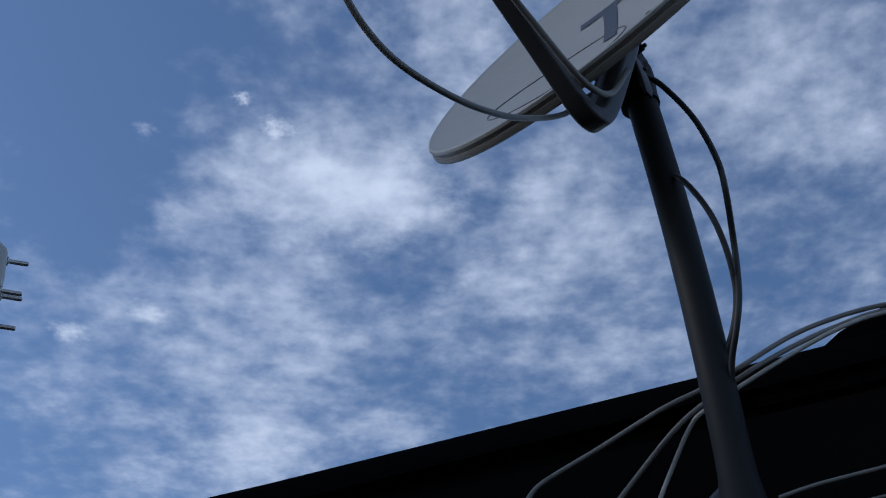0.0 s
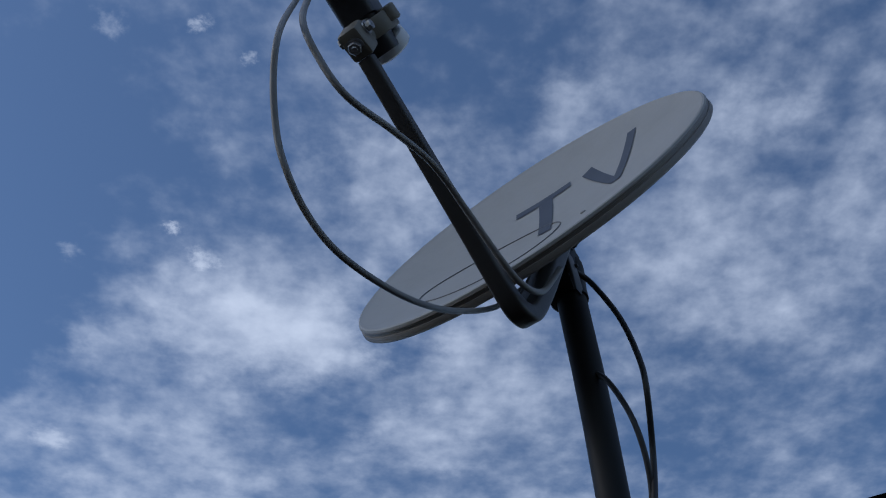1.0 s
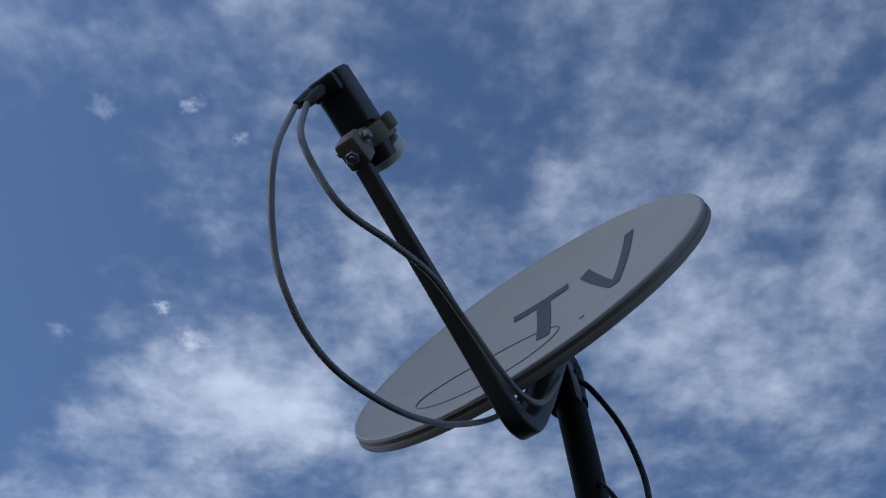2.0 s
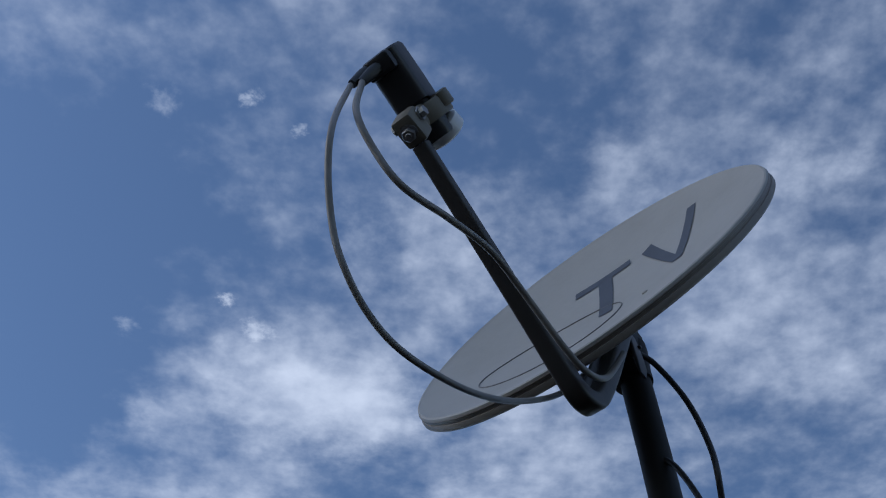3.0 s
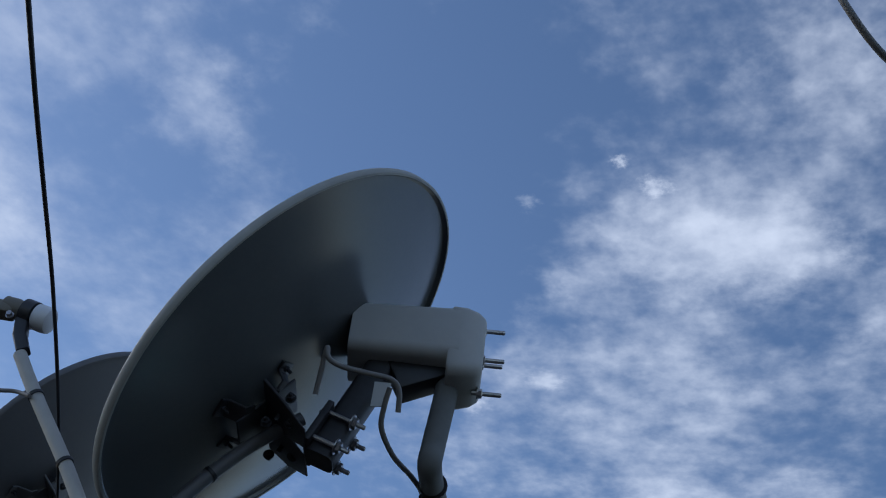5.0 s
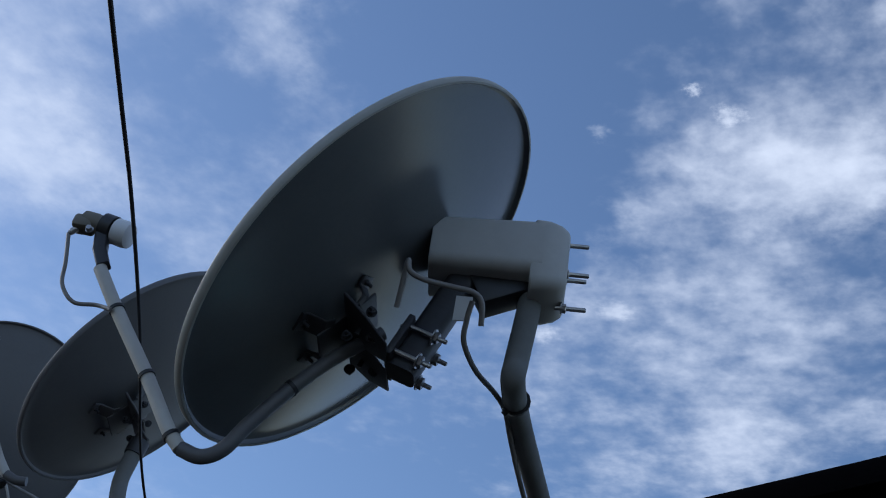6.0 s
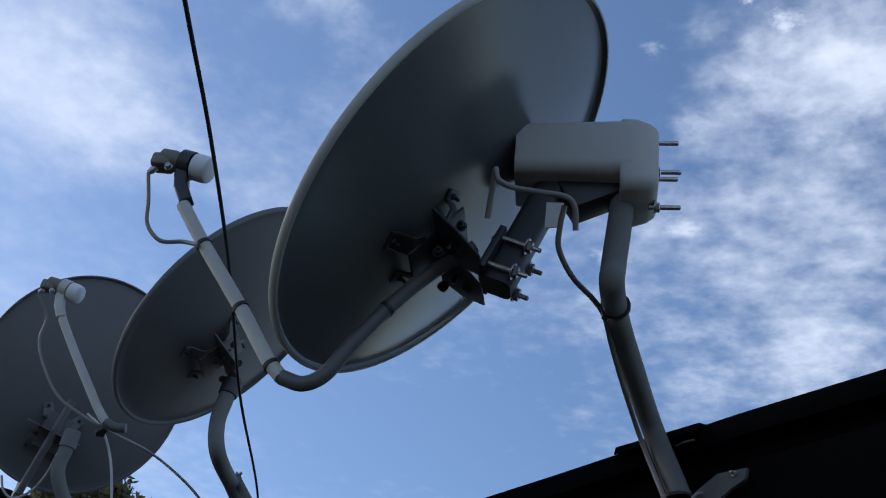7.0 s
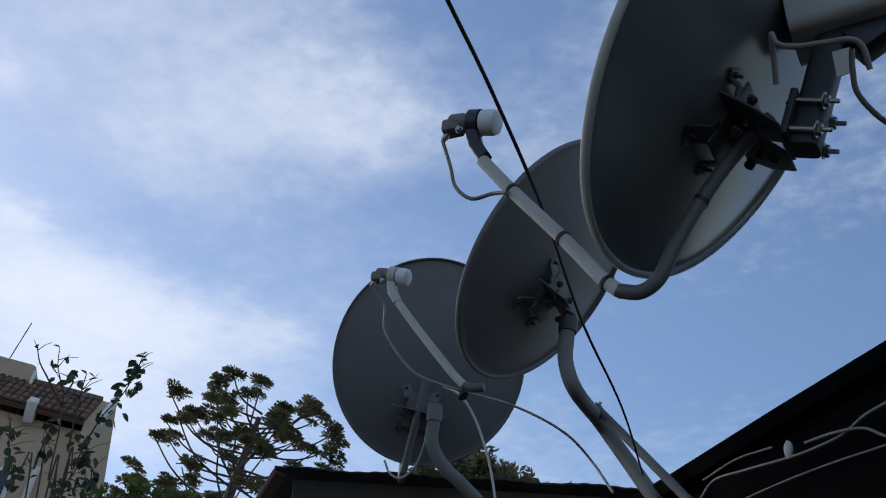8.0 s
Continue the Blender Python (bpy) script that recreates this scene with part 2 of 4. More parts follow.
PEG = material("wooden_peg", (0.26, 0.20, 0.15), 0.8, spread=0.2, grain=60, stretch=(1, 1, 0.1))


# ---- mesh helpers ----
def part(name, bm, mat, parent=None, label="", smooth=True):
    me = bpy.data.meshes.new(name)
    bmesh.ops.recalc_face_normals(bm, faces=bm.faces)
    for f in bm.faces:
        f.smooth = smooth
    bm.to_mesh(me)
    bm.free()
    me.materials.append(mat)
    if smooth:
        me.set_sharp_from_angle(angle=radians(38))
    ob = new(name, me)
    ob.parent = parent
    if label:
        ob["label"] = label
    return ob


def thing(name, m, label, category, group="", kind=""):
    ob = new(name)
    ob.empty_display_size = 0.1
    ob.matrix_world = m
    return tagged(ob, label, category, group, kind)


def spline(pts, step=8):
    """Smooth curve through the points."""
    p = [Vector(q) for q in pts]
    if len(p) < 3:
        return p
    p = [p[0] * 2 - p[1]] + p + [p[-1] * 2 - p[-2]]
    out = []
    for i in range(1, len(p) - 2):
        for k in range(step):
            s = k / step
            a, b, c, d = p[i - 1:i + 3]
            out.append(0.5 * (2 * b + (c - a) * s + (2 * a - 5 * b + 4 * c - d) * s * s + (3 * b - a - 3 * c + d) * s ** 3))
    return out + [p[-2]]


def sweep(bm, path, section, scales=None, hint=(0, 0, 1)):
    """Sweep a closed section (list of (x, y)) along a path; hint: the section's y, where the path allows it."""
    path = [Vector(q) for q in path]
    rings = []
    side = None
    for i, q in enumerate(path):
        d = (path[min(i + 1, len(path) - 1)] - path[max(i - 1, 0)]).normalized()
        if side is None:
            side = d.cross(Vector(hint))
            if side.length < 1e-3:
                side = d.cross(Vector((1, 0.2, 0)))
        side = (side - d * side.dot(d)).normalized()
        upv = side.cross(d)
        k = scales[i] if scales else 1.0
        rings.append([bm.verts.new(q + side * x * k + upv * y * k) for x, y in section])
    n = len(section)
    for a, b in zip(rings, rings[1:]):
        for j in range(n):
            bm.faces.new((a[j], a[(j + 1) % n], b[(j + 1) % n], b[j]))
    bm.faces.new(rings[0][::-1])
    bm.faces.new(rings[-1])


def circle(r, n=12):
    return [(r * math.cos(2 * math.pi * i / n), r * math.sin(2 * math.pi * i / n)) for i in range(n)]


def rounded(w, h, r, n=4):
    out = []
    for cx, cy, a0 in ((w / 2 - r, h / 2 - r, 0), (-w / 2 + r, h / 2 - r, 90), (-w / 2 + r, -h / 2 + r, 180), (w / 2 - r, -h / 2 + r, 270)):
        for i in range(n + 1):
            a = radians(a0 + 90 * i / n)
            out.append((cx + r * math.cos(a), cy + r * math.sin(a)))
    return out


def tube(name, pts, r, mat, parent=None, label="", n=12, step=8, smooth_path=True, scales=None):
    bm = bmesh.new()
    path = spline(pts, step) if smooth_path else [Vector(q) for q in pts]
    if scales:
        scales = [scales[0] + (scales[1] - scales[0]) * i / (len(path) - 1) for i in range(len(path))]
    sweep(bm, path, circle(r, n), scales)
    return part(name, bm, mat, parent, label)


def box_bm(size, m=None, bevel=0.0):
    bm = bmesh.new()
    bmesh.ops.create_cube(bm, size=1)
    bmesh.ops.scale(bm, vec=size, verts=bm.verts)
    if bevel:
        bmesh.ops.bevel(bm, geom=bm.edges[:], offset=bevel, segments=2, affect="EDGES", profile=0.5)
    if m is not None:
        bmesh.ops.transform(bm, matrix=m, verts=bm.verts)
    return bm


def merge(bm, other):
    me = bpy.data.meshes.new("scratch")
    other.to_mesh(me)
    other.free()
    bm.from_mesh(me)
    bpy.data.meshes.remove(me)
    return bm


def along(a, b, hint=(0, 0, 1)):
    """A pose at a whose z runs to b."""
    a, b = Vector(a), Vector(b)
    zv = (b - a).normalized()
    xv = Vector(hint).cross(zv)
    if xv.length < 1e-3:
        xv = Vector((1, 0, 0)).cross(zv)
    xv.normalize()
    yv = zv.cross(xv)
    return Matrix.Translation(a) @ Matrix((xv, yv, zv)).transposed().to_4x4()


def lathe(profile, m=None, n=24):
    """Turned body: profile of (radius, height)."""
    bm = bmesh.new()
    rings = [[bm.verts.new((r * math.cos(2 * math.pi * i / n), r * math.sin(2 * math.pi * i / n), h)) for i in range(n)] for r, h in profile]
    for a, b in zip(rings, rings[1:]):
        for j in range(n):
            bm.faces.new((a[j], a[(j + 1) % n], b[(j + 1) % n], b[j]))
    bm.faces.new(rings[0][::-1])
    bm.faces.new(rings[-1])
    if m is not None:
        bmesh.ops.transform(bm, matrix=m, verts=bm.verts)
    return bm


def bolt(parent, p, q, r=0.004, head=0.0075, mat=None, name="bolt"):
    """A threaded rod from p to q with a hexagonal nut and washer on it near p."""
    length = (Vector(q) - Vector(p)).length
    m = along(p, q)
    bm = lathe([(r * 0.8, 0), (r, 0.001), (r, length - 0.002), (r * 0.7, length)], m, 10)
    k = min(0.012, length * 0.3)
    merge(bm, lathe([(head, k), (head * 1.02, k + 0.001), (head * 1.02, k + 0.006), (head * 0.9, k + 0.007)], m, 6))
    merge(bm, lathe([(head * 1.35, k - 0.0025), (head * 1.35, k - 0.0005)], m, 14))
    return part(name, bm, mat or STEEL, parent, "", False)


def dish_axes(c, n):
    """Pose of a dish: x level to its right, y up its face, z out of its face."""
    n = Vector(n).normalized()
    u = Vector((0, 0, 1)).cross(n).normalized()
    v = n.cross(u)
    return Matrix.Translation(c) @ Matrix((u, v, n)).transposed().to_4x4()


def bowl(r, depth):
    return -depth * (1 - r * r)


def reflector(a, b, depth, rim, mat, parent, label="", segs=96, rim_mat=None):
    """Pressed dish: hollow face, turned rim, back of the pressing. rim: (radius factor, height) round the edge from face to back."""
    th = 0.0016
    prof = [(r, bowl(r, depth)) for r in (0.06, 0.15, 0.25, 0.35, 0.45, 0.55, 0.65, 0.75, 0.85, 0.92, 0.955)]
    prof += rim
    prof += [(r, bowl(r, depth) - th) for r in (0.955, 0.92, 0.85, 0.75, 0.65, 0.55, 0.45, 0.35, 0.25, 0.15, 0.06)]
    bm = bmesh.new()
    rings = [[bm.verts.new((r * a * math.cos(2 * math.pi * i / segs), r * b * math.sin(2 * math.pi * i / segs), z)) for i in range(segs)] for r, z in prof]
    for p, q in zip(rings, rings[1:]):
        for j in range(segs):
            bm.faces.new((p[j], p[(j + 1) % segs], q[(j + 1) % segs], q[j]))
    bm.faces.new(rings[0][::-1])
    bm.faces.new(rings[-1])
    body = part("reflector", bm, mat, parent, label)
    if rim_mat:
        # rolled band pressed over the edge of the face
        bm = bmesh.new()
        band = ((1.002, -0.003), (1.006, -0.005), (1.004, -0.0075), (0.992, -0.0085), (0.992, -0.011), (1.006, -0.012), (1.010, -0.015), (1.010, -0.0195), (1.001, -0.0225), (0.982, -0.0225), (0.982, -0.0205), (1.0, -0.0205))
        loops = [[bm.verts.new((r * a * math.cos(2 * math.pi * i / segs), r * b * math.sin(2 * math.pi * i / segs), z)) for i in range(segs)] for r, z in band]
        for p, q in zip(loops, loops[1:] + loops[:1]):
            for j in range(segs):
                bm.faces.new((p[j], p[(j + 1) % segs], q[(j + 1) % segs], q[j]))
        part("rim", bm, rim_mat, body, "darker brown-grey ribbed rim band")
    return body


# ---- setting ----
WALL_D = Vector((0.927, -0.375, 0)).normalized()      # along the black wall
WALL_N = Vector((0.375, 0.927, 0)).normalized()       # away from the yard
WALL_S, WALL_TOP = 1.53, 2.672


def on_wall(a, s, z):
    return WALL_D * a + WALL_N * (WALL_S + s) + Vector((0, 0, z))


WALL_M = Matrix((WALL_D, WALL_N, Vector((0, 0, 1)))).transposed().to_4x4()


def wall_box(a0, a1, s0, s1, z0, z1, bevel=0.0):
    return box_bm((a1 - a0, s1 - s0, z1 - z0), WALL_M @ Matrix.Translation(((a0 + a1) / 2, WALL_S + (s0 + s1) / 2, (z0 + z1) / 2)), bevel)


def build_setting():
    bm = bmesh.new()
    bmesh.ops.create_grid(bm, x_segments=40, y_segments=40, size=400)
    ground = part("ground", bm, CONCRETE)
    tagged(ground, "unseen dark yard ground, keeping bounced light low", "ground", kind="structure")
    # Unseen wall added behind the camera, cutting skylight on the dishes' undersides.
    back = part("wall_back", wall_box(-3.3, 6.0, -3.40, -3.20, 0, 2.3), PLASTER)
    tagged(back, "unseen rendered wall added behind the camera to block skylight", "wall", kind="structure")
    wall = part("wall_black", wall_box(-4.4, 6.0, 0.03, 0.22, 0, WALL_TOP - 0.03), BOARDS_SHADED)
    tagged(wall, "boundary wall with its deep shade painted in as black", "wall", kind="structure")
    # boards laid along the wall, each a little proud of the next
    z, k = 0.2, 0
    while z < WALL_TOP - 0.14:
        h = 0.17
        part("board", wall_box(-4.4, 6.0, 0.0 + 0.004 * (k % 2), 0.026, z + 0.003, z + h, 0.002), BOARDS_SHADED, wall, smooth=False)
        z += h
        k += 1
    # rolled metal capping along the top edge
    sec = [(-0.006, -0.05), (-0.010, -0.02), (-0.004, -0.006), (0.010, -0.002), (0.12, 0.0), (0.25, -0.004), (0.25, -0.02), (0.03, -0.018), (0.004, -0.024), (-0.001, -0.05)]
    bm = bmesh.new()
    ends = []
    for a in [-4.4 + 10.4 * i / 24 for i in range(25)]:
        wob = 0.003 * math.sin(a * 3.1) + 0.002 * math.sin(a * 7.7)
        ends.append([bm.verts.new(on_wall(a, s, WALL_TOP + z + wob)) for s, z in sec])
    for p, q in zip(ends, ends[1:]):
        for j in range(len(sec)):
            bm.faces.new((p[j], p[(j + 1) % len(sec)], q[(j + 1) % len(sec)], q[j]))
    bm.faces.new(ends[0])
    bm.faces.new(ends[-1][::-1])
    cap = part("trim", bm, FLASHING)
    tagged(cap, "rolled metal capping along the wall top, shade painted black", "capping", kind="structure")


build_setting()


def build_flap():
    """Loose strip of flashing lying on the wall top."""
    bm = bmesh.new()
    secs = []
    for i in range(9):
        a = -1.628 + 0.19 * i / 8
        lift = 0.005 * (1 - i / 8) - 0.007
        secs.append([bm.verts.new(on_wall(a, s, WALL_TOP + z + lift)) for s, z in ((-0.024, -0.014), (-0.02, 0.002), (0.0, 0.008), (0.09, 0.006), (0.09, 0.004), (0.0, 0.006), (-0.017, 0.0), (-0.021, -0.014))])
    for p, q in zip(secs, secs[1:]):
        for j in range(8):
            bm.faces.new((p[j], p[(j + 1) % 8], q[(j + 1) % 8], q[j]))
    bm.faces.new(secs[0])
    bm.faces.new(secs[-1][::-1])
    ob = part("flashing_strip", bm, FLASHING)
    tagged(ob, "loose dark metal flashing strip on the wall top", "flashing")


build_flap()


def raised_sheet():
    """Added black sheet, top edge shaped under the cables to fit the camera's view."""
    prof = ((-0.14, 2.640), (-0.05, 2.660), (0.0, 2.694), (0.066, 2.718), (0.143, 2.725), (0.21, 2.733), (0.30, 2.737), (0.60, 2.750), (1.2, 2.775))
    bm = bmesh.new()
    rows = [[bm.verts.new(on_wall(a, q, z)) for q, z in ((0.012, 2.60), (0.012, top), (0.020, top + 0.001), (0.020, 2.60))] for a, top in prof]
    for p, q in zip(rows, rows[1:]):
        for j in range(4):
            bm.faces.new((p[j], p[(j + 1) % 4], q[(j + 1) % 4], q[j]))
    bm.faces.new(rows[0])
    bm.faces.new(rows[-1][::-1])
    tagged(part("flashing_sheet", bm, FLASHING), "black sheet added behind cables to fill the wall outline", "flashing")


raised_sheet()


# ---- small dish with printed letters ----
def rect_sec(w, h, r):
    return rounded(w, h, r, 3)


def small_dish():
    m = dish_axes((0.225, 1.123, 3.057), (-0.621, -0.666, 0.414))
    top = thing("satellite_dish", m, "light grey satellite dish with dark TV lettering on a black pole", "satellite dish", "satellite dishes")
    A, B, DEPTH = 0.307, 0.318, 0.045
    rim = [(0.975, -0.0022), (0.99, 0.0), (1.0, -0.001), (1.004, -0.004), (1.002, -0.008), (0.985, -0.0095), (0.985, -0.0125), (1.002, -0.0135), (1.004, -0.015), (1.004, -0.018), (0.998, -0.020), (0.985, -0.020), (0.975, -0.016), (0.97, -0.011)]
    dish = reflector(A, B, DEPTH, rim, DISH_LIGHT, top, "light grey painted pressed-metal reflector with a ribbed rim", rim_mat=RIM_DARK)

    def on_face(x, y, lift=0.0012):
        r2 = (x / A) ** 2 + (y / B) ** 2
        return Vector((x, y, -DEPTH * (1 - r2) + lift))

    def strokes(name, quads, label):
        bm = bmesh.new()
        for (x0, y0), (x1, y1), (x2, y2), (x3, y3) in quads:
            k = 8
            g = [[bm.verts.new(on_face((x0 * (1 - s) + x1 * s) * (1 - t) + (x3 * (1 - s) + x2 * s) * t, (y0 * (1 - s) + y1 * s) * (1 - t) + (y3 * (1 - s) + y2 * s) * t)) for s in [i / k for i in range(k + 1)]] for t in [i / k for i in range(k + 1)]]
            for i in range(k):
                for j in range(k):
                    bm.faces.new((g[i][j], g[i][j + 1], g[i + 1][j + 1], g[i + 1][j]))
        part(name, bm, LETTER, dish, label)

    strokes("letter_t", [((-0.072, 0.125), (0.032, 0.143), (0.029, 0.164), (-0.075, 0.147)), ((-0.003, -0.024), (0.022, -0.029), (-0.004, 0.140), (-0.030, 0.136))], "blue-grey printed letter T")
    strokes("letter_v", [((0.053, 0.151), (0.071, 0.167), (0.146, 0.001), (0.127, 0.006)), ((0.127, 0.006), (0.146, 0.001), (0.161, 0.194), (0.143, 0.197))], "blue-grey printed letter V")
    # oval on the lower face: a dark thread gives the pressed line's shade
    bm = bmesh.new()
    sweep(bm, [on_face(-0.076 + 0.114 * math.cos(2 * math.pi * i / 64) - 0.024 * math.sin(2 * math.pi * i / 64), -0.060 + 0.038 * math.cos(2 * math.pi * i / 64) + 0.074 * math.sin(2 * math.pi * i / 64), 0.0004) for i in range(65)], circle(0.0013, 6))
    part("pressed_oval", bm, LINE, dish, "fine oval line, shade of the pressing given as dark colour")
    part("rivet", lathe([(0.005, 0), (0.0045, 0.002), (0.002, 0.003)], Matrix.Translation(on_face(0.087, -0.056, 0)), 10), DISH_LIGHT, dish)

    # feed arm, tapered box section bent under the lower rim
    bm = bmesh.new()
    path = spline([(0.034, y, z) for y, z in ((-0.281, 0.316), (-0.310, 0.153), (-0.326, 0.060), (-0.337, 0.0), (-0.341, -0.034), (-0.334, -0.055), (-0.312, -0.068), (-0.24, -0.070), (-0.14, -0.066), (-0.06, -0.062))], 8)
    n = len(path)
    sweep(bm, path, rect_sec(0.021, 0.027, 0.005), [0.80 + 0.33 * min(1, i / (n * 0.6)) for i in range(n)], (1, 0, 0))
    arm = part("feed_arm", bm, ARM_DARK, top, "dark painted tapered feed arm")
    bm = bmesh.new()
    sweep(bm, spline([(0.034, -0.318, -0.045), (0.030, -0.25, -0.048), (0.022, -0.17, -0.050), (0.012, -0.10, -0.056)], 6), rect_sec(0.012, 0.006, 0.002), None, (1, 0, 0))
    part("gusset", bm, ARM_DARK, arm)

    # clamp and converter
    holder = part("lnb_holder", box_bm((0.032, 0.036, 0.042), Matrix.Translation((0, -0.188, 0.326)) @ pose(0, 0, 0, 10), 0.006), GREY_PLASTIC, top, "warm grey plastic clamp")
    ring = lathe([(0.030, -0.013), (0.036, -0.013), (0.037, -0.010), (0.037, 0.010), (0.036, 0.013), (0.030, 0.013)], Matrix.Translation((0, -0.128, 0.328)), 28)
    for sx in (-1, 1):
        ear = lathe([(0.011, -0.011), (0.013, -0.009), (0.013, 0.009), (0.011, 0.011)], Matrix.Translation((sx * 0.032, -0.128, 0.333)), 16)
        merge(ring, ear)
    merge(ring, box_bm((0.030, 0.050, 0.030), Matrix.Translation((0, -0.158, 0.330)), 0.006))
    part("clamp_ring", ring, GREY_PLASTIC, holder)
    for sx in (-1, 1):
        bolt(holder, (sx * 0.016, -0.180, 0.334), (sx * 0.026, -0.180, 0.334), 0.004, 0.007)
    bolt(holder, (0, -0.203, 0.322), (0, -0.214, 0.319), 0.005, 0.009)
    body = bmesh.new()
    sweep(body, [(0, -0.128, 0.342), (0, -0.127, 0.345), (0, -0.123, 0.38), (0, -0.120, 0.422), (0, -0.120, 0.426)], rounded(0.051, 0.049, 0.012, 4), [0.94, 1, 1, 1, 0.9], (0, 1, 0))
    merge(body, lathe([(0.021, 0.294), (0.0225, 0.298), (0.0225, 0.350)], Matrix.Translation((0, -0.128, 0)), 24))
    lnb = part("lnb", body, BLACK_PLASTIC, top, "black plastic converter with rubber boots")
    part("feed_cap", lathe([(0.026, 0), (0.030, 0.003), (0.030, 0.020), (0.027, 0.022)], Matrix.Translation((0, -0.104, 0.290)) @ pose(0, 0, 0, 18), 28), WHITE_PLASTIC, lnb, "pale plastic feed cap")
    hood = box_bm((0.044, 0.016, 0.028), Matrix.Translation((-0.002, -0.148, 0.412)), 0.006)
    part("connector_hood", hood, BLACK_PLASTIC, lnb)
    for p, q in (((-0.018, -0.150, 0.416), (-0.034, -0.186, 0.413)), ((-0.004, -0.152, 0.412), (-0.021, -0.180, 0.408))):
        part("boot", lathe([(0.0085, 0), (0.0085, 0.014), (0.006, 0.036)], along(p, q), 12), BLACK_PLASTIC, lnb)

    for ob in (holder, lnb):
        ob.location = (0.034, -0.084, 0.014)
    # bracket behind the face and pole
    br = box_bm((0.08, 0.10, 0.006), Matrix.Translation((0, -0.03, -0.055)), 0.002)
    for sx in (-1, 1):
        merge(br, box_bm((0.005, 0.085, 0.055), Matrix.Translation((sx * 0.024, -0.045, -0.083)), 0.002))
    merge(br, box_bm((0.046, 0.05, 0.045), Matrix.Translation((0, -0.055, -0.105)), 0.006))
    bracket = part("bracket", br, PIPE_BLACK, top, "black steel elevation bracket")
    tab = bmesh.new()
    sweep(tab, [(0.030, -0.05, -0.085), (0.040, -0.10, -0.098), (0.046, -0.135, -0.108), (0.046, -0.150, -0.116)], rect_sec(0.006, 0.026, 0.002), [0.8, 1, 1, 0.6], (0, 0, 1))
    part("clamp_ear", tab, ARM_DARK, bracket, "grey steel clamp ear")
    for sx, y, z in ((-1, -0.01, -0.10), (1, -0.01, -0.10), (-1, -0.075, -0.115), (1, -0.075, -0.115)):
        bolt(bracket, (sx * 0.024, y, z + 0.015), (sx * 0.042, y, z + 0.015), 0.0035, 0.006, DARK_STEEL)
    inv = m.inverted()

    def loc(p):
        return inv @ Vector(p)

    p_top, p_low = (0.287, 1.190, 3.011), (0.342, 1.264, 2.335)
    a, b = loc(p_top), loc(p_low)
    bow = inv.to_3x3() @ Vector((0.008, -0.002, 0))
    ks = (0, 0.15, 0.3, 0.45, 0.6, 0.75, 0.86, 0.93, 0.97, 1.0, 1.04)
    path = [a + (b - a) * k + bow * math.sin(math.pi * min(1, k)) for k in ks]
    bm = bmesh.new()
    sweep(bm, path, circle(0.0225, 24), [1, 1, 1, 1, 1, 1, 1, 1, 1.04, 1.14, 1.25])
    pole = part("pole", bm, PIPE_BLACK, top, "straight black painted steel pole")
    d = (b - a).normalized()
    part("collar", lathe([(0.0225, 0), (0.029, 0.0), (0.030, 0.012), (0.0275, 0.055), (0.0285, 0.057), (0.0285, 0.066), (0.0225, 0.067)], along(a + d * 0.012, b), 24), PIPE_BLACK, pole)
    part("pole_cap", lathe([(0.0232, -0.004), (0.0232, 0.01), (0.020, 0.014)], along(a - d * 0.004, a - d), 20), BLACK_PLASTIC, pole)
    # foot bracket to the wall
    foot = bmesh.new()
    end, wallp = loc(p_low), loc(Vector(p_low) + WALL_N * 0.21)
    sweep(foot, [end + d * 0.03 - (wallp - end) * 0.05, end + d * 0.03, wallp + d * 0.03], rect_sec(0.036, 0.10, 0.006), [0.8, 1, 1.2])
    part("foot_bracket", foot, DARK_STEEL, pole, "dark steel wall bracket at the pole foot")
    return m


M1 = small_dish()


def cable(name, pts, r, mat, label, parent=None, taper=None):
    ob = tube(name, pts, r, mat, parent, label, 14, 8, scales=taper)
    if parent is None:
        tagged(ob, label, "cable", "cables")
    return ob


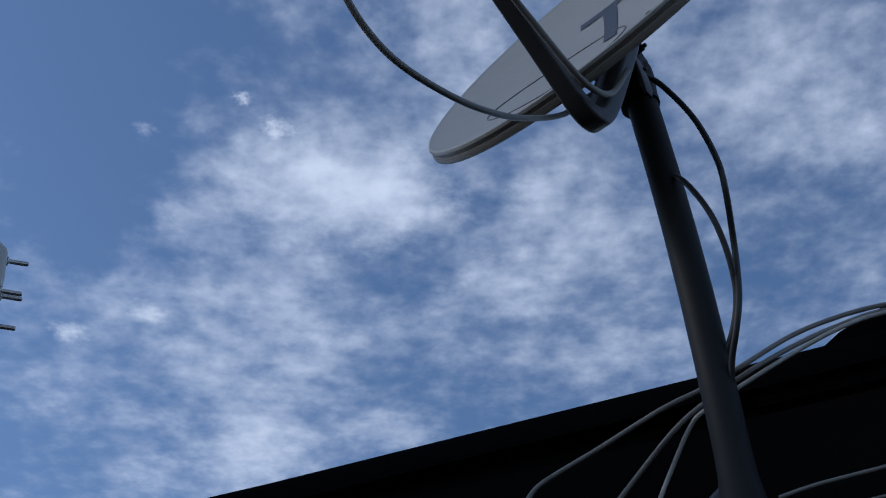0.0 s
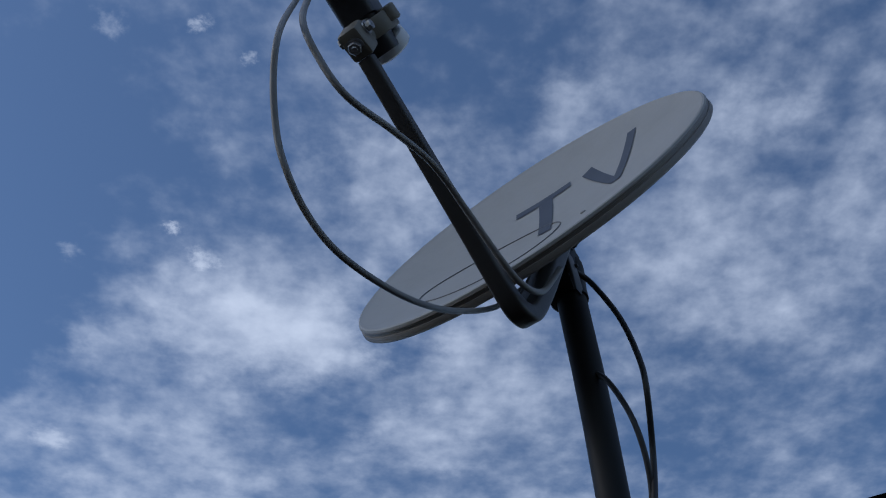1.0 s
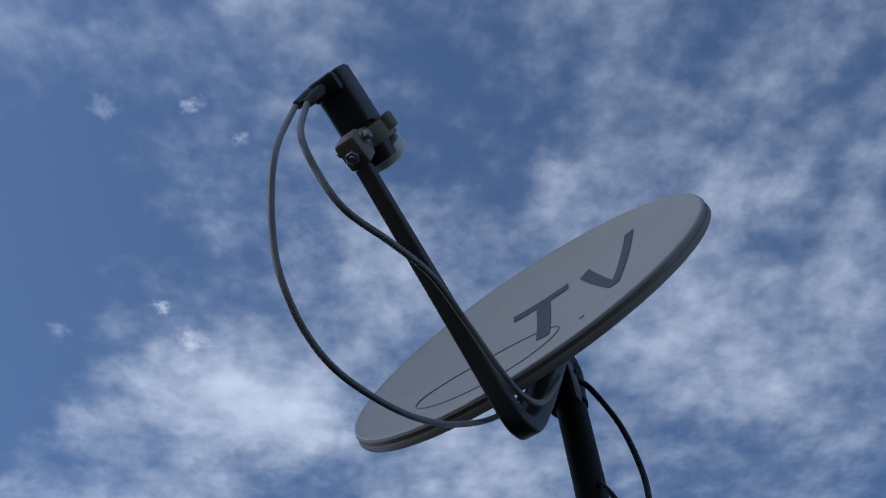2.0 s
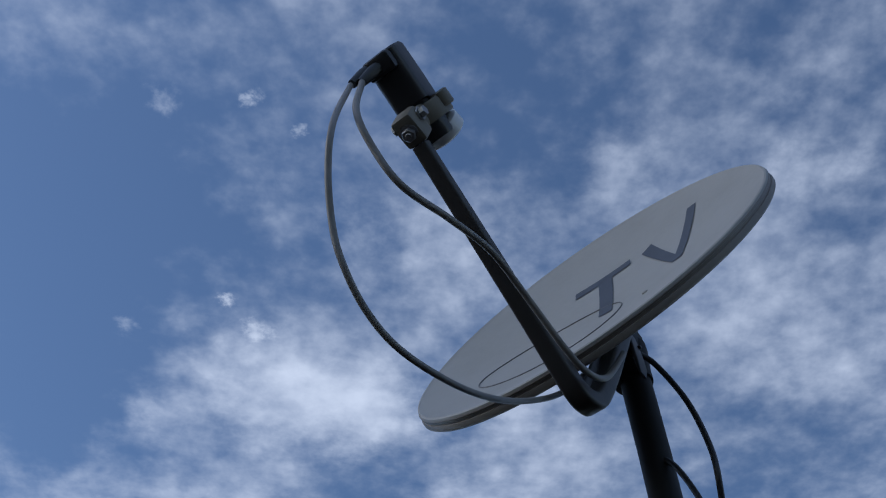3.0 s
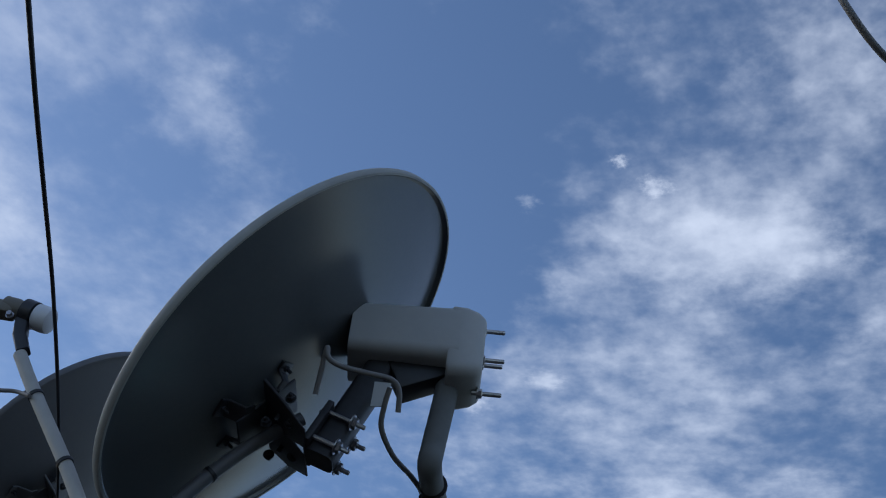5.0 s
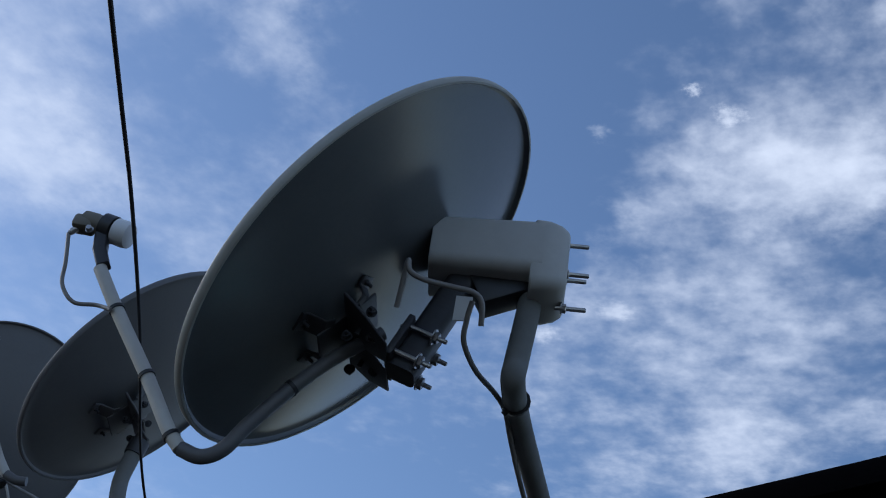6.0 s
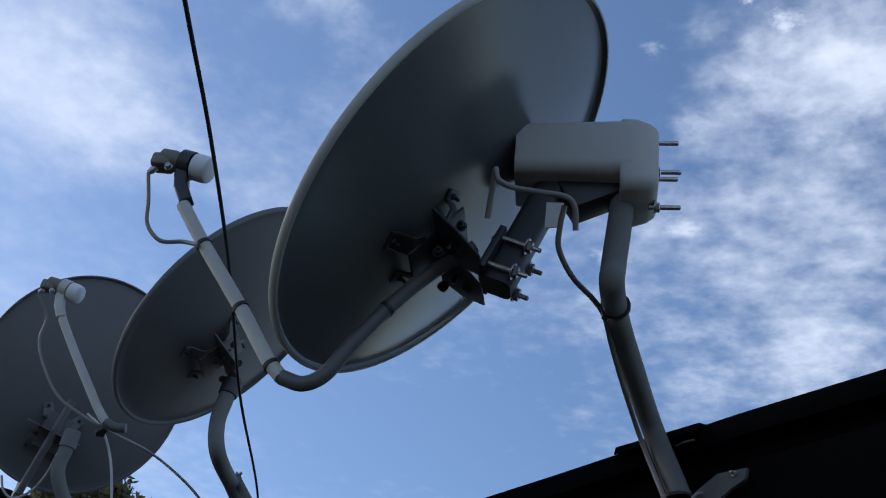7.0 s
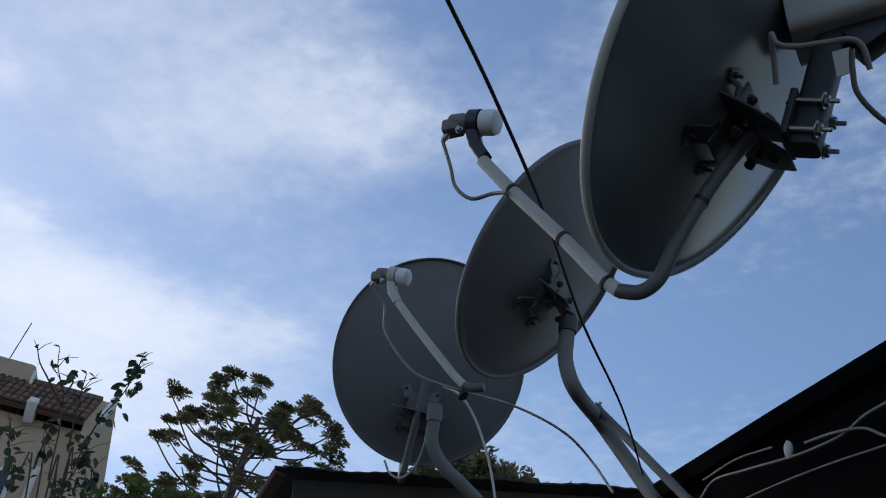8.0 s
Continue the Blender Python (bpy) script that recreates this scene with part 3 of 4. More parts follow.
def dish1_cables():
    def w(x, y, z):
        return tuple(M1 @ Vector((x, y, z)))
    cable("cable", [w(0.0, -0.270, 0.427), (-0.119, 0.68, 2.78), (-0.119, 0.695, 2.711), (-0.11, 0.725, 2.653), (-0.096, 0.744, 2.614), (-0.073, 0.777, 2.588), (-0.041, 0.811, 2.572), (0.004, 0.86, 2.582), (0.051, 0.914, 2.611), (0.101, 0.979, 2.669), (0.161, 1.059, 2.765), (0.211, 1.102, 2.854), (0.258, 1.168, 2.936)], 0.0038, CABLE_GREY, "grey coaxial cable looping from the small dish converter")
    cable("cable", [w(0.013, -0.264, 0.422), (-0.098, 0.697, 2.830), (-0.074, 0.708, 2.769), (-0.041, 0.730, 2.734), (0.012, 0.786, 2.755), (0.062, 0.847, 2.778), (0.107, 0.903, 2.766), (0.153, 0.952, 2.737), (0.184, 0.986, 2.731), (0.215, 1.019, 2.756), (0.245, 1.036, 2.820)], 0.0042, CABLE_GREY, "grey coaxial cable twisted along the feed arm")
    cable("cable", [(0.293, 1.146, 2.942), (0.318, 1.155, 2.928), (0.346, 1.141, 2.848), (0.360, 1.130, 2.766), (0.364, 1.129, 2.705), (0.375, 1.183, 2.640), (0.367, 1.183, 2.565), (0.358, 1.194, 2.521), (0.351, 1.220, 2.489), (0.350, 1.245, 2.456)], 0.0042, CABLE_BLACK, "dark coaxial cable hanging beside the pole")
    cable("cable", [(0.306, 1.236, 2.880), (0.314, 1.214, 2.815), (0.326, 1.171, 2.750), (0.345, 1.156, 2.680), (0.360, 1.170, 2.629), (0.368, 1.194, 2.583), (0.363, 1.213, 2.545), (0.349, 1.233, 2.507), (0.343, 1.267, 2.480)], 0.0040, CABLE_BLACK, "thin dark coaxial cable beside the pole")


dish1_cables()


# ---- grey dishes seen from behind ----
def lnb_head(top, y, z, cap_mat, body_mat, holder_mat, size):
    """Converter on the end of the arm: y, z its middle; the cap looks at the dish."""
    d = Vector((0, 0.37, -0.93)).normalized()
    c = Vector((0, y, z))
    holder = bmesh.new()
    sweep(holder, [c + Vector((0, -0.062, -0.072)), c + Vector((0, -0.045, -0.035)), c + Vector((0, -0.022, -0.008)), c], rect_sec(0.026, 0.028, 0.005), [0.95, 1, 1, 0.9], (1, 0, 0))
    merge(holder, lathe([(0.024, -0.012), (0.028, -0.012), (0.028, 0.012), (0.024, 0.012)], along(c, c + d), 24))
    hold = part("lnb_holder", holder, holder_mat, top, "plastic clamp on the arm end")
    bolt(hold, c + Vector((0.016, -0.035, 0.01)), c + Vector((0.026, -0.035, 0.01)), 0.003, 0.006)
    body = lathe([(0.014, -0.060), (0.019, -0.056), (0.021, -0.030), (0.018, -0.012), (0.018, 0.016)], along(c, c + d), 20)
    merge(body, box_bm((0.036, 0.030, 0.042), along(c - d * 0.045 + Vector((0, -0.012, 0)), c), 0.007))
    lnb = part("lnb", body, body_mat, top, "warm grey converter body")
    part("feed_cap", lathe([(0.020, 0.014), (0.0265, 0.016), (0.027, 0.036), (0.025, 0.046), (0.019, 0.050)], along(c, c + d), 28), cap_mat, lnb, "white plastic feed cap")
    e = c - d * 0.048
    part("connector", lathe([(0.007, 0), (0.007, 0.016), (0.0055, 0.022)], along(e + Vector((0, -0.022, 0.0)), e + Vector((0, -0.06, 0.0))), 10), STEEL, lnb)
    for ob in (hold, lnb):
        ob.matrix_basis = Matrix.Translation(c) @ Matrix.Scale(size, 4) @ Matrix.Translation(-c)
    return c + size * (e - c) + size * Vector((0, -0.046, 0.0))


RIM = [(0.972, -0.002), (0.99, 0.001), (1.0, 0.0), (1.003, -0.003), (1.003, -0.009), (0.998, -0.012), (0.990, -0.012), (0.985, -0.009), (0.975, -0.006)]


def bracket_back(top, A, B, DEPTH, mat, yc=-0.085, spread=1.0, reach=0.105):
    """Folded steel channel with four short ears on the back of the pressing."""
    zb = bowl(0.2, DEPTH) - 0.004
    ex, ey = 0.052 * spread, 0.066 * spread
    bm = box_bm((0.088, 0.125, 0.005), Matrix.Translation((0, yc, zb - 0.024)), 0.002)
    plate = part("bracket", bm, mat, top, "folded steel mounting bracket with four ears")
    for sx in (-1, 1):
        for sy in (-1, 1):
            x, y = sx * ex, yc + sy * ey
            z = bowl(math.hypot(x / A, y / B), DEPTH) - 0.004
            bm = bmesh.new()
            sweep(bm, [(sx * 0.036, yc + sy * 0.030, zb - 0.024), (sx * 0.042, yc + sy * 0.045, zb - 0.022), (x, y, z), (x + sx * 0.012, y + sy * 0.015, z + 0.002)], rect_sec(0.036, 0.005, 0.002), None, (0, 0, 1))
            part("ear", bm, mat, plate)
        bm = bmesh.new()
        sweep(bm, [(sx * 0.042, yc + 0.002, zb - 0.022), (sx * 0.042, yc - 0.002, zb - reach * 0.6), (sx * 0.040, yc - 0.004, zb - reach)], rect_sec(0.005, 0.095, 0.002), [1.15, 1.0, 0.55], (1, 0, 0))
        part("cheek", bm, mat, plate)
    for sx in (-1, 1):
        for sy in (-1, 1):
            x, y = sx * (ex + 0.005), yc + sy * (ey + 0.007)
            z = bowl(math.hypot(x / A, y / B), DEPTH) - 0.005
            bolt(plate, (x, y, z + 0.010), (x, y, z - 0.014), 0.003, 0.006, DARK_STEEL)
        for y, dz in ((yc + 0.030, -0.050), (yc - 0.030, -0.058), (yc - 0.004, -0.088)):
            bolt(plate, (sx * 0.041, y, zb + dz), (sx * 0.060, y, zb + dz), 0.0035, 0.007, DARK_STEEL)
        # black block on the cheek stands in for the slot's dark inside
        part("slot", box_bm((0.004, 0.034, 0.008), Matrix.Translation((sx * 0.0445, yc, zb - 0.060)) @ pose(0, 0, 0, 18), 0.0015), BLACK_PLASTIC, plate, "black block painted in for the dark inside of a slot")
    return plate


def grey_dish(m, A, B, DEPTH, mat, label, arm_pts, arm_r, arm_mat, lnb=None, holder_mat=None, rel_label="", bend_shade_mat=None, size=1.0, yc=-0.085, spread=1.0):
    top = thing("satellite_dish", m, label, "satellite dish", "satellite dishes")
    body = reflector(A, B, DEPTH, RIM, mat, top, rel_label)
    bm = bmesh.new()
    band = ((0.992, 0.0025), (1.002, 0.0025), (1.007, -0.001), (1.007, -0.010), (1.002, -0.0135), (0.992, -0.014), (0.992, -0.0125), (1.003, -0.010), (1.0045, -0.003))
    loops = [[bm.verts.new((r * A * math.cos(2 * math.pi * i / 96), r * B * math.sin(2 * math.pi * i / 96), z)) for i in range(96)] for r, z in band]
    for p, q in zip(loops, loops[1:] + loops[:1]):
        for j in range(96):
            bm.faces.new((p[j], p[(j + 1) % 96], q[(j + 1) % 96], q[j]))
    part("rim", bm, RIM_LIT if mat is DISH_GREY else mat, body, "turned rim painted paler for the light it catches" if mat is DISH_GREY else "")
    bracket_back(top, A, B, DEPTH, DARK_STEEL if mat is DISH_GREY else mat, yc, spread, 0.122 if mat is DISH_GREY else 0.105)
    arm = tube("feed_arm", [(0, y, z) for y, z in arm_pts[-5:]], arm_r, arm_mat, top, "cream painted tubular feed arm", 16, 8)
    # Same tube further down: its shade is painted in with a darker material.
    tube("arm_bend", [(0, y, z) for y, z in arm_pts[:-4]], arm_r * 1.04, bend_shade_mat, top, "bent lower tube of the feed arm, painted dark for its shade", 16, 8)
    plug = lnb_head(top, lnb[0], lnb[1], WHITE_PLASTIC, GREY_PLASTIC, holder_mat or GREY_PLASTIC, size) if lnb else None
    return top, arm, plug


def tie(parent, p, d, r):
    """Black cable tie round a tube."""
    p, d = Vector(p), Vector(d).normalized()
    bm = lathe([(r, -0.003), (r + 0.002, -0.003), (r + 0.002, 0.003), (r, 0.003)], along(p, p + d), 16)
    merge(bm, box_bm((0.007, 0.010, 0.006), along(p, p + d) @ Matrix.Translation((r + 0.004, 0, 0)), 0.001))
    part("cable_tie", bm, CABLE_BLACK, parent)


ARM = [(-0.075, -0.125), (-0.16, -0.108), (-0.25, -0.104), (-0.34, -0.110), (-0.395, -0.118), (-0.428, -0.105), (-0.442, -0.072), (-0.434, -0.030), (-0.401, 0.072), (-0.360, 0.215), (-0.330, 0.308)]


def motor_dish():
    m = dish_axes((-1.054, 1.449, 2.882), (-0.759, -0.282, 0.587))
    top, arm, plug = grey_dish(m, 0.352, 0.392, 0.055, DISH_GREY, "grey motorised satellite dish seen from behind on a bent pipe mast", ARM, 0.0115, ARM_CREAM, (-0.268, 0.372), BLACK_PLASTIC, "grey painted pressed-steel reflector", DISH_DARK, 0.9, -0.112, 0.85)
    inv = m.inverted()
    for i in ((-0.401, 0.072), (-0.360, 0.215), (-0.438, -0.045), (-0.25, -0.104)):
        tie(arm, (0, *i), (0, 0.25, 0.95) if i[1] > -0.09 else (0, 1, 0.02), 0.0118)
    # motor housing on the mast head
    L, Rr = Vector((0.0, 0.110, -0.066)), Vector((0.0, 0.248, -0.236))
    axis = (Rr - L).normalized()
    length = (Rr - L).length
    side = axis.cross(Vector((1, 0, 0))).normalized()
    if side.y > 0:
        side = -side
    bm = bmesh.new()
    sec = rounded(0.100, 0.112, 0.018, 5)
    ks = ((-0.06, 0.98), (-0.055, 1.03), (0.70, 1.12), (0.80, 1.13))
    sweep(bm, [L + (Rr - L) * k + side * 0.008 for k, s in ks], sec, [s for k, s in ks], (1, 0, 0))
    house = part("motor_housing", bm, HOUSING, top, "weathered white plastic motor housing with protruding bolts")
    bm = bmesh.new()
    kc = ((0.72, 0.97), (0.735, 1.0), (0.84, 0.99), (0.93, 0.92), (0.985, 0.82), (1.0, 0.74))
    sweep(bm, [L + (Rr - L) * k + side * (0.018 + 0.004 * k) for k, s in kc], rounded(0.150, 0.124, 0.020, 5), [s for k, s in kc], (1, 0, 0))
    part("end_cover", bm, HOUSING, house, "domed white end cover")
    for su, sv in ((0.0, -0.045), (0.030, 0.044), (-0.030, 0.008), (0.0, 0.093)):
        q = Rr - axis * 0.016 + Vector((su, 0, 0)) + side * sv
        bolt(house, q, q + axis * 0.052, 0.0042, 0.008)
    # motor shaft: flat dark tube down to the bracket
    s0, s1 = L + axis * length * 0.32, Vector((-0.000, -0.111, -0.204))
    bm = bmesh.new()
    sweep(bm, [s0, s0 + (s1 - s0) * 0.5, s1], rect_sec(0.050, 0.046, 0.012), None, (1, 0, 0))
    shaft = part("motor_shaft", bm, DARK_STEEL, top, "dark steel motor shaft")
    d = (s1 - s0).normalized()
    for k in (0.74, 0.93):
        c = s0 + (s1 - s0) * k
        m2 = along(c, c + d, (1, 0, 0))
        bm = bmesh.new()
        sweep(bm, [m2 @ Vector(q) for q in ((0.034, -0.03, 0), (-0.03, -0.03, 0), (-0.036, -0.022, 0), (-0.036, 0.022, 0), (-0.03, 0.03, 0), (0.034, 0.03, 0))], circle(0.004, 8))
        part("u_bolt", bm, STEEL, shaft, "zinc U-bolt with nuts")
        for sx in (-0.03, 0.03):
            bolt(shaft, m2 @ Vector((0.014, sx, 0)), m2 @ Vector((0.046, sx, 0)), 0.004, 0.010, STEEL)
    merge_plate = box_bm((0.012, 0.080, 0.085), along(s0 + (s1 - s0) * 0.83, s1, (1, 0, 0)) @ Matrix.Translation((-0.026, 0, 0)), 0.003)
    part("clamp_plate", merge_plate, DARK_STEEL, shaft)
    # lower lip of the housing and a torn flap of its lining
    part("lining", box_bm((0.085, 0.05, 0.10), along(L + axis * length * 0.50 + side * 0.055, Rr, (1, 0, 0)), 0.004), BLACK_PLASTIC, house)
    fl = bmesh.new()
    tri = [Vector((0.050, -0.003, -0.211)), Vector((0.050, 0.037, -0.180)), Vector((0.050, 0.054, -0.201)), Vector((0.050, 0.016, -0.230))]
    vs = [fl.verts.new(p) for p in tri] + [fl.verts.new(p + Vector((0.002, 0, 0))) for p in tri]
    for f in ((0, 1, 2, 3), (7, 6, 5, 4), (0, 4, 5, 1), (1, 5, 6, 2), (2, 6, 7, 3), (3, 7, 4, 0)):
        fl.faces.new([vs[k] for k in f])
    part("torn_flap", fl, HOUSING, house, "torn white plastic flap", smooth=False)
    # mast
    pts = [inv @ Vector(p) for p in ((-0.790, 1.548, 2.884), (-0.788, 1.548, 2.836), (-0.793, 1.546, 2.733), (-0.793, 1.546, 2.690), (-0.832, 1.685, 2.722), (-0.843, 1.794, 2.703), (-0.853, 1.947, 2.668), (-0.791, 1.938, 2.516))]
    mast = tube("mast", pts, 0.0200, PIPE_GREY, top, "bent galvanised grey pipe mast", 20)
    tie(mast, pts[3] + (pts[4] - pts[3]) * 0.55, pts[4] - pts[3], 0.0225)
    # flattened foot with an ear bolted to the wall
    rim_pts = [(-0.819, 1.917, 2.499), (-0.824, 1.925, 2.470), (-0.819, 1.928, 2.432), (-0.804, 1.932, 2.388), (-0.751, 1.922, 2.376), (-0.736, 1.916, 2.441), (-0.726, 1.917, 2.506), (-0.703, 1.913, 2.524), (-0.678, 1.903, 2.534), (-0.674, 1.901, 2.553), (-0.728, 1.923, 2.558), (-0.761, 1.926, 2.533), (-0.772, 1.898, 2.499)]
    bm = bmesh.new()
    front = [bm.verts.new(inv @ Vector(q)) for q in rim_pts]
    rear = [bm.verts.new(inv @ (Vector(q) + WALL_N * 0.007)) for q in rim_pts]
    bm.faces.new(front)
    bm.faces.new(rear[::-1])
    for k in range(len(front)):
        k2 = (k + 1) % len(front)
        bm.faces.new((front[k], rear[k], rear[k2], front[k2]))
    foot = part("foot_plate", bm, DISH_DARK, mast, "flattened dark foot plate bolted to the wall")
    for q in (Vector((-0.693, 1.920, 2.548)), Vector((-0.766, 1.928, 2.486)), Vector((-0.747, 1.931, 2.504))):
        bolt(foot, inv @ q, inv @ (q - WALL_N * 0.022), 0.003, 0.006)
    q0, q1 = inv @ Vector((-0.801, 1.933, 2.516)), inv @ Vector((-0.819, 1.938, 2.580))
    tie(mast, q0, q1 - q0, 0.0262)

    def w(x, y, z):
        return tuple(m @ Vector((x, y, z)))
    cable("cable", [w(*plug), (-1.529, 1.273, 2.800), (-1.517, 1.277, 2.752), (-1.487, 1.288, 2.719), (-1.451, 1.302, 2.720), (-1.412, 1.299, 2.704)], 0.0036, CABLE_GREY, "grey coaxial cable from the converter tied to the arm")
    cable("cable", [(-0.935, 1.378, 2.723), (-0.923, 1.357, 2.754), (-0.912, 1.338, 2.782), (-0.907, 1.342, 2.764), (-0.889, 1.358, 2.758), (-0.850, 1.380, 2.757), (-0.819, 1.396, 2.755), (-0.809, 1.411, 2.744), (-0.813, 1.432, 2.717)], 0.0045, CABLE_GREY, "grey cable bent out of the motor housing")
    cable("cable", [(-0.829, 1.418, 2.757), (-0.840, 1.434, 2.732), (-0.850, 1.461, 2.710), (-0.850, 1.523, 2.701), (-0.844, 1.598, 2.710), (-0.843, 1.650, 2.711), (-0.853, 1.717, 2.700), (-0.861, 1.804, 2.676), (-0.868, 1.934, 2.639), (-0.816, 1.916, 2.515), (-0.808, 1.904, 2.492), (-0.786, 1.893, 2.441), (-0.768, 1.886, 2.409), (-0.742, 1.864, 2.374), (-0.704, 1.849, 2.324)], 0.0045, CABLE_GREY, "grey cable running down the bent mast")
    cable("cable", [(-0.748, 1.905, 2.514), (-0.756, 1.897, 2.508), (-0.766, 1.898, 2.493), (-0.771, 1.900, 2.469), (-0.773, 1.909, 2.444)], 0.0030, CABLE_GREY, "short grey cable end looped at the mast foot")


motor_dish()


ARM3 = [(-0.385, -0.084), (-0.403, -0.064), (-0.412, -0.035), (-0.404, 0.010), (-0.392, 0.055), (-0.355, 0.190), (-0.316, 0.320)]


def third_dish():
    m = dish_axes((-2.108, 2.196, 3.256), (-0.712, -0.325, 0.622))
    top, arm, plug = grey_dish(m, 0.350, 0.356, 0.05, DISH_DARK, "dark grey satellite dish seen from behind on a bent pipe", ARM3, 0.0112, ARM_CREAM, (-0.262, 0.375), ARM_CREAM, "dark grey painted reflector", DISH_DARK, 0.96)
    tie(arm, (0, -0.436, -0.05), (0, 0.3, 1), 0.0125)
    inv = m.inverted()
    pts = [inv @ Vector(p) for p in ((-2.050, 2.211, 3.054), (-2.055, 2.209, 3.005), (-2.058, 2.208, 2.940), (-2.035, 2.217, 2.857), (-2.155, 2.459, 2.889), (-2.113, 2.499, 2.801), (-1.950, 2.429, 2.599))]
    mast = tube("mast", pts, 0.020, PIPE_GREY, top, "bent galvanised grey pipe mast", 20)
    part("sleeve", lathe([(0.020, 0), (0.0245, 0), (0.0245, 0.04), (0.020, 0.04)], along(pts[0] - (pts[1] - pts[0]) * 0.2, pts[1]), 20), DARK_STEEL, mast, "dark sleeve")
    q = inv @ Vector((-2.145, 2.438, 2.917))
    brace = tube("brace", [q, inv @ Vector((-1.792, 2.343, 2.539))], 0.0115, PIPE_GREY, mast, "thin pipe brace bolted to the mast", 14, smooth_path=False)
    bolt(brace, q + Vector((0.0, 0.02, 0)), q + Vector((0, -0.03, 0)), 0.004, 0.009)

    def w(x, y, z):
        return tuple(m @ Vector((x, y, z)))
    cable("cable", [w(*plug), (-2.568, 2.015, 3.209), (-2.562, 2.017, 3.135), (-2.523, 2.032, 3.057), (-2.461, 2.055, 2.977), (-2.388, 2.083, 2.931), (-2.325, 2.128, 2.904), (-2.416, 2.378, 2.986), (-2.326, 2.421, 2.929), (-2.262, 2.467, 2.871), (-2.220, 2.511, 2.800), (-2.068, 2.401, 2.648)], 0.0036, CABLE_GREY, "grey coaxial cable drooping between two dishes")


third_dish()


ROLL4 = 9


def fourth_dish():
    m = dish_axes((-3.148, 2.732, 3.495), (-0.74, 0.6, 0.36)) @ pose(0, 0, 0, 0, 0, ROLL4)
    pts4 = [(-0.075, -0.125), (-0.2, -0.13), (-0.34, -0.115), (-0.41, -0.11), (-0.435, -0.07), (-0.42, 0.0), (-0.36, 0.215), (-0.322, 0.335)]
    top, arm, plug = grey_dish(m, 0.344, 0.376, 0.05, DISH_DARK, "dark grey satellite dish turned away above a shed roof", pts4, 0.0125, DISH_DARK, (-0.268, 0.385), GREY_PLASTIC, "dark grey painted reflector", DISH_DARK, 0.8, -0.19)
    inv = m.inverted()
    pts = [inv @ Vector(p) for p in ((-3.034, 2.667, 3.263), (-3.037, 2.669, 3.207), (-3.047, 2.674, 3.130), (-3.031, 2.718, 3.058), (-3.003, 2.774, 3.009), (-2.978, 2.846, 2.951), (-2.944, 2.951, 2.860))]
    mast = tube("mast", pts, 0.0225, PIPE_GREY, top, "bent galvanised grey pipe mast", 20)
    part("sleeve", lathe([(0.0225, 0), (0.027, 0), (0.027, 0.06), (0.0225, 0.06)], along(pts[0], pts[1]), 20), PIPE_GREY, mast)
    cable("cable", [(-2.930, 2.605, 3.281), (-2.769, 2.528, 3.172), (-2.723, 2.550, 3.089), (-2.690, 2.566, 2.990), (-2.663, 2.571, 2.894), (-2.640, 2.570, 2.796)], 0.004, CABLE_WHITE, "pale coaxial cable hanging from the dish bracket")
    cable("cable", [(-3.268, 2.659, 3.120), (-3.251, 2.674, 3.073), (-3.214, 2.695, 3.054), (-3.158, 2.706, 3.087), (-3.095, 2.682, 3.135), (-3.046, 2.648, 3.172)], 0.004, CABLE_WHITE, "pale cable looped under the lower rim")


fourth_dish()


# ---- cables over the wall ----
cable("cable", [(-1.200, 0.714, 3.025), (-1.234, 0.866, 2.926), (-1.282, 1.016, 2.866), (-1.323, 1.163, 2.794), (-1.393, 1.368, 2.696), (-1.547, 1.657, 2.649), (-1.675, 1.937, 2.608), (-1.816, 2.191, 2.570)], 0.0044, CABLE_BLACK, "black overhead drop cable", taper=(1.0, 0.45))
cable("cable", [(0.111, 1.541, 2.487), (0.136, 1.531, 2.512), (0.214, 1.477, 2.533), (0.296, 1.412, 2.552), (0.350, 1.390, 2.568), (0.398, 1.349, 2.575), (0.487, 1.378, 2.648), (0.563, 1.390, 2.689), (0.635, 1.394, 2.713), (0.714, 1.383, 2.719), (0.782, 1.377, 2.728), (0.877, 1.371, 2.723)], 0.0036, CABLE_GREY, "grey cable draped along the black wall top")
cable("cable", [(0.231, 1.492, 2.454), (0.263, 1.469, 2.485), (0.308, 1.418, 2.519), (0.350, 1.390, 2.545), (0.417, 1.363, 2.580), (0.499, 1.373, 2.634), (0.575, 1.386, 2.677), (0.632, 1.395, 2.703), (0.712, 1.384, 2.712), (0.781, 1.378, 2.722), (0.875, 1.372, 2.717)], 0.0036, CABLE_GREY, "grey cable fanning out from the pole over the wall")
cable("cable", [(0.284, 1.471, 2.440), (0.306, 1.451, 2.482), (0.331, 1.409, 2.521), (0.352, 1.389, 2.535), (0.422, 1.361, 2.569), (0.505, 1.371, 2.627), (0.570, 1.377, 2.665), (0.632, 1.388, 2.694), (0.712, 1.382, 2.705), (0.785, 1.376, 2.714), (0.875, 1.368, 2.709)], 0.0032, CABLE_WHITE, "pale cable fanning out from the pole over the wall")
cable("cable", [(0.430, 1.412, 2.412), (0.485, 1.411, 2.430), (0.569, 1.388, 2.440), (0.624, 1.366, 2.446)], 0.0028, CABLE_GREY, "grey cable clipped low on the black wall")
